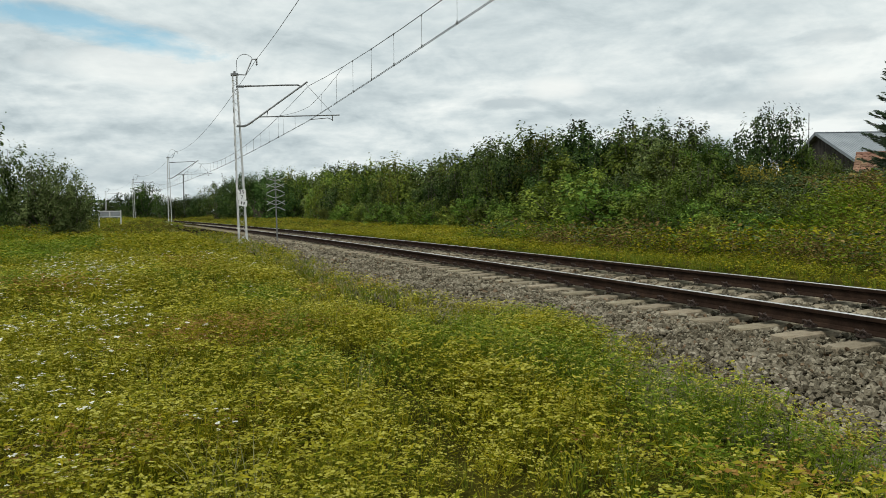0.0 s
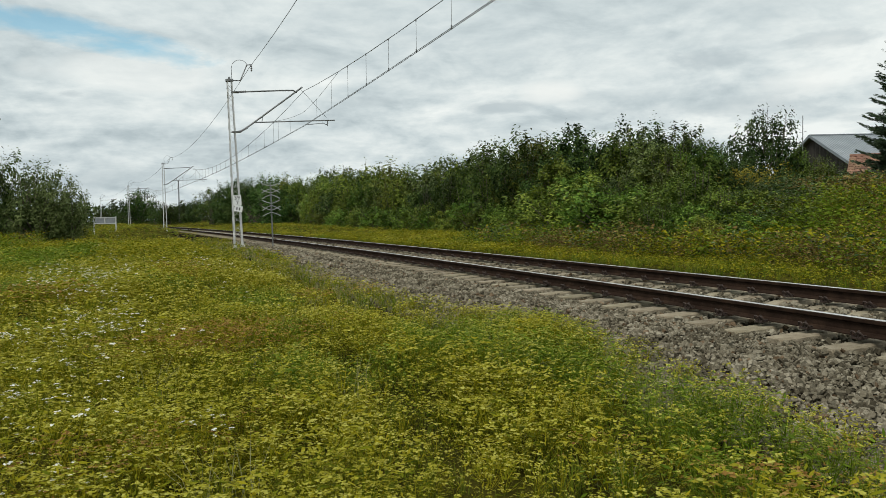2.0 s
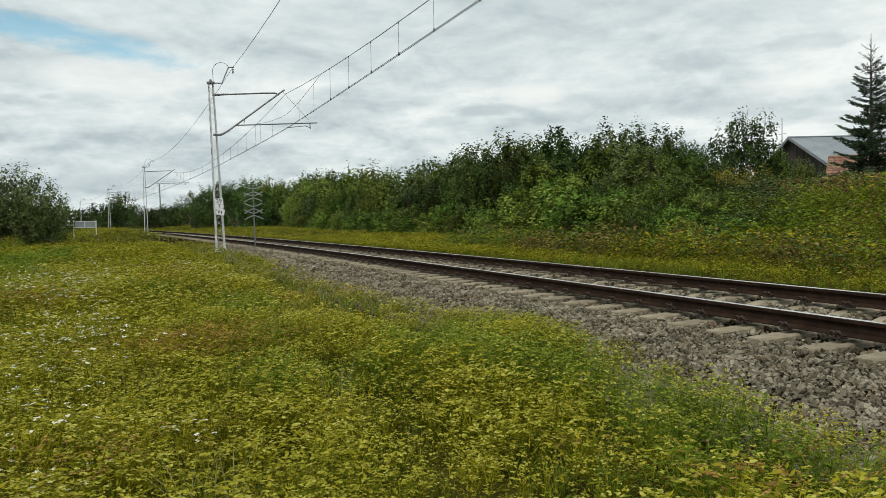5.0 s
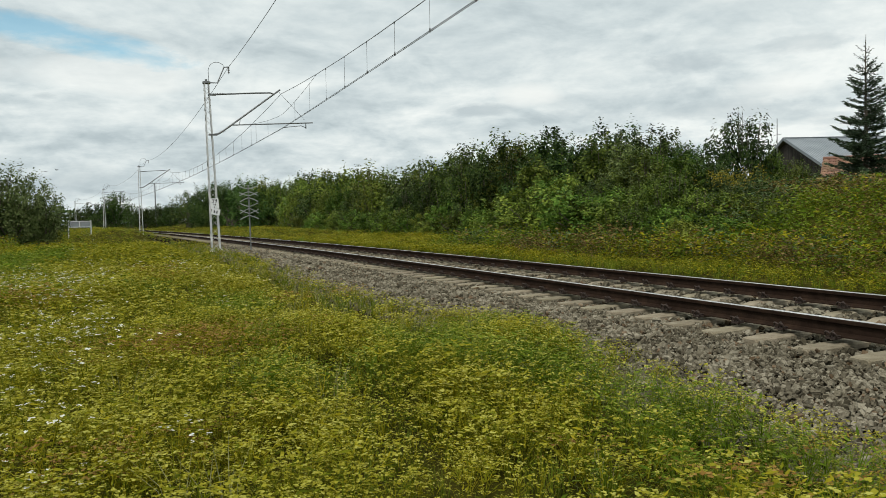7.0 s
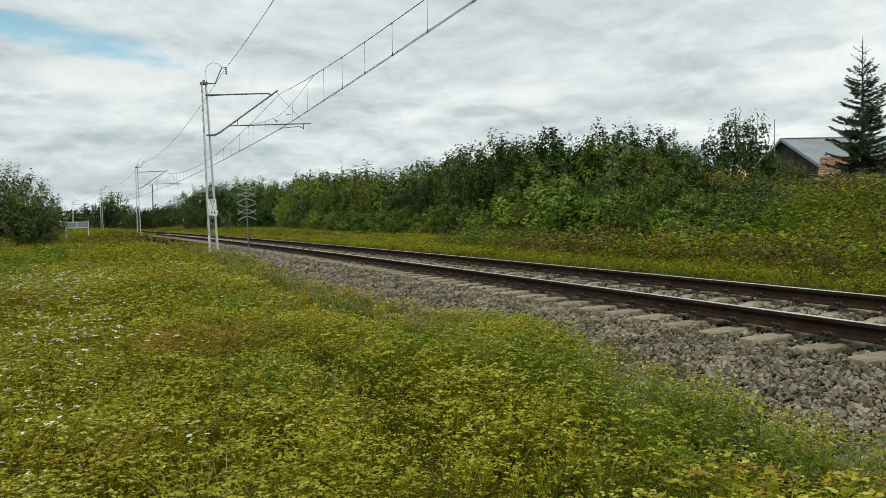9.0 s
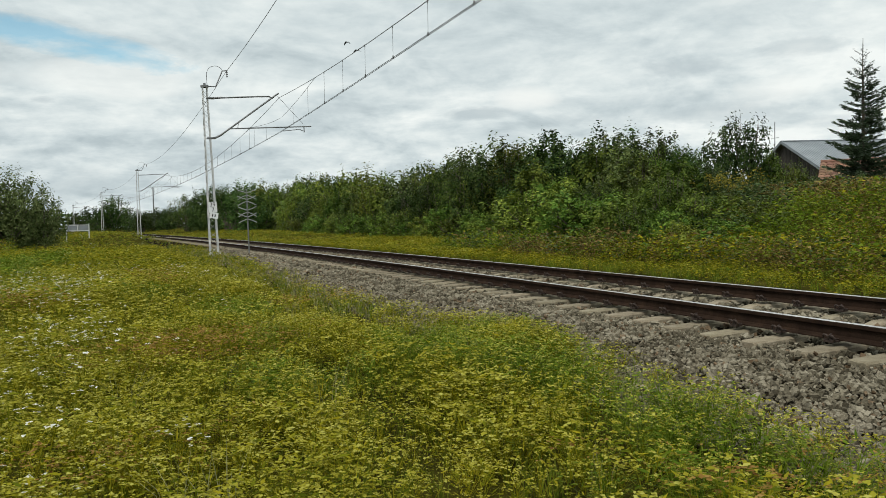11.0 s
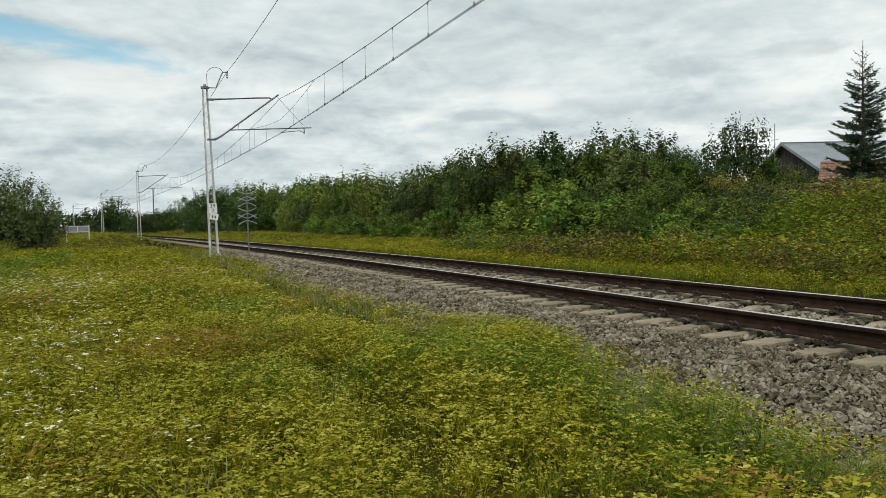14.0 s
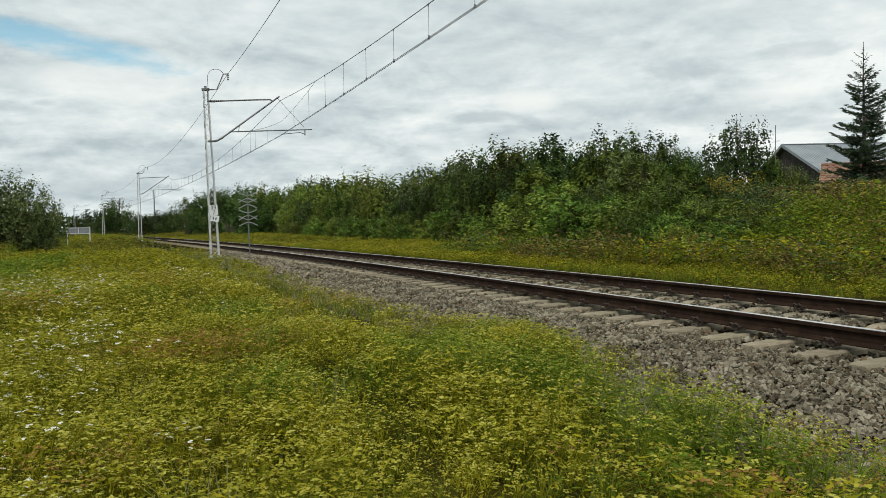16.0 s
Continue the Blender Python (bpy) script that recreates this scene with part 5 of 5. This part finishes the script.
def build_meadow():
    rng = np.random.default_rng(77)
    herbs, grass, yarrow = Heap(), Heap(), Heap()
    zones = [  # from, to, herbs and tufts per square metre, scale, detail
        (1.2, 9.5, 57, 46, 1.08, 0), (9.5, 22.0, 25, 28, 1.12, 1), (22.0, 48.0, 11, 8, 1.25, 2), (48.0, 120.0, 1.4, 1.2, 2.2, 2), (120.0, 200.0, 0.25, 0.2, 3.5, 2)]
    sets = [[herb_template(rng, 18, 5, 50, 0.55, 0.050, 0.105, 0.105) for _ in range(7)], [herb_template(rng, 11, 3, 26, 0.54, 0.060, 0.14, 0.12) for _ in range(6)], [herb_template(rng, 6, 1, 14, 0.54, 0.085, 0.22, 0.18) for _ in range(5)]]
    plain = [herb_template(rng, 2, 3, 24, 0.48, 0.06, 0.16, 0.16) for _ in range(4)]
    yset = [herb_template(rng, 7, 7, 14, 0.40, 0.038) for _ in range(4)]
    tufts = [[tuft_template(rng, b, w, wd) for _ in range(5)] for b, w, wd in ((8, 0.3, 0.009), (8, 0.35, 0.018), (8, 0.5, 0.035))]
    zones = [(*z, -0.64, 0.64) for z in zones] + [(0.8, 12.0, 7, 10, 1.5, 2, 0.64, 2 * math.pi - 0.64)]
    for r0, r1, dh, dt, sc, lod, a0, a1 in zones:
        for kind, dens in (("herb", dh), ("strip", min(dh * 3, 24)), ("tuft", dt), ("yarrow", dh * 0.38)):
            x, y = annulus(rng, r0, r1, dens, a0, a1)
            s, u = to_su(x, y)
            edge = edge_of(s) + 0.16 * rng.normal(size=len(x))
            side_near = u < edge
            strip = (u > 3.35) & (u < 5.9 + 8.0 * step(s, 26, 34))
            # two old wheel tracks beside the line, grown over with grass and darker herbs
            rut = np.exp(-((u + 3.35) / 0.42) ** 2) * step(s, 8, 9.5) + 0.8 * np.exp(-((u + 4.45) / 0.30) ** 2) * (1 - step(s, 8, 12))
            verge = (u > -3.1) & (s > 13)
            green = np.clip(0.5 + 1.5 * (0.6 * patchy(x, y, 0.55, 1.7) + 0.4 * patchy(x, y, 1.5, 0.6) - 0.5) + 0.75 * rut, 0, 1)
            for s0, u0, rs, ru, much in STANDS:
                green = np.clip(green + much * np.exp(-((s - s0) / rs) ** 2 - ((u - u0) / ru) ** 2), 0, 1)
            stray = (u < -0.95) & ~side_near & (rng.uniform(size=len(x)) < 0.035)
            keep = {"herb": side_near | stray, "strip": strip, "tuft": side_near | strip | stray, "yarrow": side_near}[kind]
            if kind == "herb":
                keep &= rng.uniform(size=len(x)) < np.clip(1.6 - 0.9 * green, 0.72, 1)
                # the verge between the wheel track and the ballast is mostly grass
                keep &= ~(verge & (rng.uniform(size=len(x)) < 0.6))
            elif kind == "tuft":
                keep &= rng.uniform(size=len(x)) < np.clip(0.10 + 0.7 * green + verge, 0.10, 1) * np.where(strip, 0.45, 1)
            elif kind == "yarrow":
                drift = np.exp(-((u + 7.2) / 0.9) ** 2) + 0.8 * np.exp(-((u + 4.6) / 0.5) ** 2 - ((s - 19) / 4) ** 2) + 0.15 * np.exp(-((u + 6.2) / 0.35) ** 2 - ((s - 8) / 3) ** 2)
                keep &= side_near & (rng.uniform(size=len(x)) * (1 if r0 < 22 else 6) < 0.004 + 1.2 * drift * np.clip(patchy(x, y, 1.6, 0.3) * 1.6 - 0.38, 0, 1))
            x, y, s, u = x[keep], y[keep], s[keep], u[keep]
            z = ground_su(s, u) - 0.02
            n = len(x)
            low = np.where(u > 3, 0.85, np.where(u > -1.7, 0.6, 1.0)) * (0.75 + 0.5 * patchy(x, y, 0.8, 0.9))
            low = low * (1 - 0.2 * np.exp(-((u + 2.2) / 0.8) ** 2)) * (1 - 0.35 * np.exp(-((u + 3.35) / 0.42) ** 2) * step(s, 8, 9.5) - 0.36 * np.exp(-((u + 4.45) / 0.28) ** 2) * (1 - step(s, 8, 12)))
            low = np.where((u > edge_of(s) - 0.35) & (u < 0), low * 0.72, low)
            if r0 > 30:
                low = low * 0.8
            lush, rusty = 0.35 * step(-u, 9.5, 12.5) - 0.06 * step(u, -9, -6) * (s > 14) + 0.55 * patchy(x, y, 0.75, 1.1) + 0.45 * patchy(x, y, 2.1, 0.2) + sum(0.6 * q[4] * np.exp(-((s - q[0]) / q[2]) ** 2 - ((u - q[1]) / q[3]) ** 2) for q in STANDS), patchy(x, y, 1.3, 4.4)
            which = rng.integers(0, 60, n)
            tset = {"strip": plain if lod < 2 else sets[2], "herb": sets[lod], "tuft": tufts[lod], "yarrow": yset}[kind]
            for k, (tv, tf, ti) in enumerate(tset):
                w = which % len(tset) == k
                c = int(w.sum())
                if not c:
                    continue
                h = {"herb": 0.40, "strip": 0.34, "tuft": 0.31, "yarrow": 0.53}[kind] * low[w] * rng.uniform(0.62, 1.22, c)
                wide = h * sc * (1.0 if kind != "tuft" else 1.1) * rng.uniform(0.8, 1.2, c)
                v, f = spread(tv, tf, rot_zyx(rng, c, False, 0.13), np.stack([x, y, z], 1)[w], np.stack([wide, wide, h], 1))
                heap = {"herb": herbs, "strip": herbs, "tuft": grass, "yarrow": yarrow}[kind]
                idx = np.tile(ti, c)
                if kind in ("herb", "strip"):
                    # green and brown patches among the yellow
                    gp = np.repeat(lush[w] + rng.normal(0, 0.07, c) > 0.655, len(ti))
                    bp = np.repeat(rusty[w] + rng.normal(0, 0.09, c) > 0.77, len(ti))
                    idx = np.where(gp & ((idx == 0) | (rng.uniform(size=len(idx)) < 0.55)), 2, np.where(bp & (idx == 1), 3, idx))
                if kind == "tuft":
                    idx = np.repeat(((u[w] > -3.9) & (u[w] < -1.3) & (s[w] > 11) & (rng.uniform(size=c) < 0.4)).astype(int), len(ti))
                heap.add(v, f, idx)
    for k in range(26):
        x, y = annulus(rng, 3.6, 13, 1.0)
        s, u = to_su(x, y)
        ok = (u < -2.6) & (u > -6.5)
        tv, tf, ti = tuft_template(rng, 14, 0.3, 0.0045)
        p = np.stack([x, y, ground_su(s, u)], 1)[ok][:1]
        grass.add(*spread(tv * (1.5, 1.5, 1), tf, rot_zyx(rng, len(p), False, 0.1), p, rng.uniform(0.4, 0.55, len(p))), 1)
    tagged(new("meadow_herbs", herbs.mesh("meadow_herbs", [HERB, UMBEL, GREENHERB, SEED])), "dense yellow-green flowering herbs covering the meadow", "wild flowers", kind="stuff")
    tagged(new("meadow_grass", grass.mesh("meadow_grass", [BLADE, STRAW])), "fine green grass between the herbs", "grass", kind="stuff")
    tagged(new("white_yarrow", yarrow.mesh("white_yarrow", [HERB, WHITE_FLOWER])), "white yarrow flowers scattered in drifts", "wild flowers", kind="stuff")


def build_bank_weeds():
    """Brambles, dry weeds and goldenrod on the bank beyond the track."""
    rng = np.random.default_rng(78)
    heap = Heap()
    leafy = [herb_template(rng, 1, 4, 28, 0.58, 0.03, 0.105, 0.22) for _ in range(5)]
    n = 7200
    s, u = rng.uniform(5, 30, n), rng.uniform(5.2, 15, n)
    x, y = at(s, u)
    z = ground_su(s, u) - 0.03
    p = patchy(x, y, 0.9, 2.3)
    which = rng.integers(0, 5, n)
    # shares of bramble, yellow herbs, green herbs and dry weeds, stand by stand
    share = np.stack([0.10 + 0.5 * (p > 0.62), np.full(n, 0.12), 0.55 * (p > 0.40) + 0.1, 0.08 + 0.3 * (p <= 0.40)], 1)
    for s0, u0, rs, ru, mix in ((17.7, 6.1, 1.6, 0.6, (0.1, 3.0, 1.0, 0.8)), (20.4, 7.2, 1.3, 0.9, (0.3, 0.3, 0.3, 6.0)), (15.6, 6.5, 1.8, 0.7, (0.5, 2.2, 1.4, 2.6)), (13.2, 6.2, 2.0, 1.0, (0.4, 2.4, 1.4, 2.4)),
                                (20.2, 9.6, 1.5, 1.5, (9.0, 0.0, 0.3, 0.2)), (18.6, 8.2, 1.0, 0.8, (4.0, 0.2, 0.8, 1.0)), (17.2, 9.1, 1.1, 0.8, (0.1, 0.2, 8.0, 0.0)), (15.6, 9.3, 1.8, 1.4, (0.1, 1.3, 6.0, 0.2)),
                                (13.9, 8.4, 1.6, 1.0, (0.2, 1.6, 4.0, 1.2)), (17.0, 12.3, 3.0, 1.0, (1.0, 0.1, 0.8, 4.5)), (22.0, 9.8, 1.2, 1.0, (1.5, 0.3, 1.5, 2.0))):
        wt = np.exp(-((s - s0) / rs) ** 2 - ((u - u0) / ru) ** 2)
        share += 3.0 * wt[:, None] * np.array(mix)
    share = np.cumsum(share, 1) / share.sum(1, keepdims=True)
    kind_of = (rng.uniform(size=(n, 1)) > share).sum(1)
    mat_of = np.array((0, 1, 1, 2))[np.minimum(kind_of, 3)]
    for k, (tv, tf, ti) in enumerate(leafy):
        for m in range(3):
            w = (which == k) & (mat_of == m)
            c = int(w.sum())
            h = (0.55, 0.5, 0.5)[m] * rng.uniform(0.6, 1.3, c)
            v, f = spread(tv, tf, rot_zyx(rng, c, False, 0.2), np.stack([x, y, z], 1)[w], np.stack([h * 1.35, h * 1.35, h * 1.35], 1))
            # the yellow herbs alone are in flower
            leafm = np.repeat(np.where(kind_of[w] == 2, 4, 1), len(ti)) if m == 1 else (0, 1, 2)[m]
            headm = np.repeat(np.where(kind_of[w] == 2, 4, 3), len(ti)) if m == 1 else (0, 1, 2)[m]
            heap.add(v, f, np.where(np.tile(ti, c) == 0, leafm, headm))
    # tall weeds at the foot of the willows
    n = 1100
    x, y = rng.uniform(-34, -20.5, n), rng.uniform(33, 45, n)
    ok = (x < -0.56 * y) & (x > -0.86 * y)
    x, y = x[ok], y[ok]
    for k, (tv, tf, ti) in enumerate(leafy):
        w = np.arange(len(x)) % 5 == k
        c = int(w.sum())
        h = rng.uniform(0.5, 1.0, c)
        v, f = spread(tv, tf, rot_zyx(rng, c, False, 0.15), np.stack([x, y, ground(x, y) - 0.03], 1)[w], np.stack([h * 1.2, h * 1.2, h], 1))
        heap.add(v, f, np.where(np.tile(ti, c) == 0, (1, 4, 1, 2, 4)[k], 3))
    tagged(new("bank_weeds", heap.mesh("bank_weeds", [BRAMBLE, HERB, DRYWEED, UMBEL, GREENHERB])), "brambles, nettles and dry brown weeds on the bank", "weeds", kind="stuff")
    heap = Heap()
    rods = [herb_template(rng, 9, 6, 24, 0.34, 0.055) for _ in range(3)]
    n = 100
    s, u = rng.uniform(20.2, 23.4, n), rng.normal(11.3, 0.4, n)
    x, y = at(s, u)
    for k, (tv, tf, ti) in enumerate(rods):
        w = np.arange(n) % 3 == k
        c = int(w.sum())
        h = rng.uniform(1.05, 1.45, c)
        v, f = spread(tv, tf, rot_zyx(rng, c, False, 0.12), np.stack([x, y, ground_su(s, u) - 0.03], 1)[w], np.stack([h * 0.5, h * 0.5, h], 1))
        heap.add(v, f, np.tile(ti, c))
    tagged(new("goldenrod", heap.mesh("goldenrod", [BRAMBLE, GOLDENROD])), "golden yellow goldenrod in flower on the bank's crest", "wild flowers", kind="stuff")


build_meadow()
build_bank_weeds()


# ---- birds ----
def build_bird(label):
    bird = empty("bird", Matrix(), label, "bird", "pair of birds")
    bm = bmesh.new()
    tube(bm, [(0, -0.13, 0), (0, -0.08, 0.0), (0, 0.0, 0.005), (0, 0.07, 0.01), (0, 0.105, 0.018), (0, 0.135, 0.014)], [0.006, 0.024, 0.034, 0.026, 0.020, 0.004], 8)
    part("body", bm, FEATHER, bird)
    bm = bmesh.new()
    vs = [bm.verts.new(p) for p in ((-0.012, -0.11, 0.004), (0.012, -0.11, 0.004), (0.045, -0.20, 0), (0, -0.18, 0), (-0.045, -0.20, 0))]
    vt = [bm.verts.new(v.co + Vector((0, 0, 0.006))) for v in vs]
    bm.faces.new(vs)
    bm.faces.new(vt[::-1])
    for k in range(5):
        bm.faces.new((vs[k], vt[k], vt[(k + 1) % 5], vs[(k + 1) % 5]))
    part("tail", bm, FEATHER, bird)
    wings = []
    for side in (-1, 1):
        bm = bmesh.new()
        pts = ((0, 0.05, 0), (side * 0.10, 0.075, 0.006), (side * 0.21, 0.03, 0), (side * 0.27, -0.06, -0.004), (side * 0.19, -0.045, 0), (side * 0.09, -0.06, 0), (0, -0.06, 0))
        vs = [bm.verts.new(p) for p in pts]
        vt = [bm.verts.new(Vector(p) + Vector((0, 0, 0.008))) for p in pts]
        bm.faces.new(vs)
        bm.faces.new(vt[::-1])
        for k in range(7):
            bm.faces.new((vs[k], vt[k], vt[(k + 1) % 7], vs[(k + 1) % 7]))
        bmesh.ops.recalc_face_normals(bm, faces=bm.faces)
        w = part("wing", bm, FEATHER, bird)
        w.matrix_basis = Matrix.Translation((side * 0.022, 0, 0.016))
        wings.append((w, side))
    for ob in bird.children:
        ob.data.transform(Matrix.Scale(BIRD_SCALE, 4))
    return bird, wings


BIRD_SCALE = 0.75
BIRDS = [build_bird("small dark bird flying over the meadow"), build_bird("small dark bird flying close behind another")]
# seconds, then place of the leading bird and of the one behind
FLIGHT = [
    (0, -88.98, 89.90, 0.31, -88.04, 89.81, -0.11),
    (5.5, -56.91, 78.92, 3.07, -56.82, 78.63, 2.78),
    (6.5, -41.60, 71.61, 4.92, -42.06, 71.17, 4.71),
    (7, -33.94, 67.94, 5.83, -34.68, 67.45, 5.67),
    (7.5, -26.28, 64.29, 6.75, -27.31, 63.72, 6.63),
    (8, -19.58, 59.61, 7.35, -20.60, 59.16, 7.02),
    (8.5, -13.84, 54.12, 7.60, -14.65, 53.83, 6.96),
    (9, -9.56, 48.92, 7.73, -10.24, 48.74, 7.29),
    (9.2, -8.24, 47.11, 7.78, -8.84, 46.96, 7.36),
    (9.8, -4.16, 40.43, 8.45, -4.61, 40.39, 8.20),
    (10.6, -0.98, 34.46, 9.10, -1.05, 34.48, 8.80),
    (11.3, -5.98, 30.57, 8.28, -5.67, 30.65, 7.94),
    (11.5, -6.07, 28.40, 8.43, -5.98, 28.42, 8.15),
    (11.7, -6.14, 26.23, 8.54, -6.15, 26.23, 8.26),
    (12.2, -6.30, 20.79, 8.83, -6.55, 20.71, 8.54),
    (16, -7.10, -6.41, 10.23, -8.57, -6.83, 9.93),
]


def motions():
    for j, (bird, wings) in enumerate(BIRDS):
        pts = [(r[0], Vector(r[1 + 3 * j:4 + 3 * j])) for r in FLIGHT]
        rows = []
        for i, (t, p) in enumerate(pts):
            d = pts[min(i + 1, len(pts) - 1)][1] - pts[max(i - 1, 0)][1]
            rows.append((t, Matrix.Translation(p) @ d.to_track_quat("Y", "Z").to_matrix().to_4x4()))
        walk(bird, rows)
        for w, side in wings:
            beat = [(0.0, 10.0)] + [(6.0 + 0.1 * k, 38.0 * math.sin(2.1 * k + j)) for k in range(66)] + [(16.0, 10.0)]
            walk(w, [(t, Matrix.Translation((side * 0.022, 0, 0.016)) @ Matrix.Rotation(-side * radians(a), 4, "Y")) for t, a in beat])


motions()
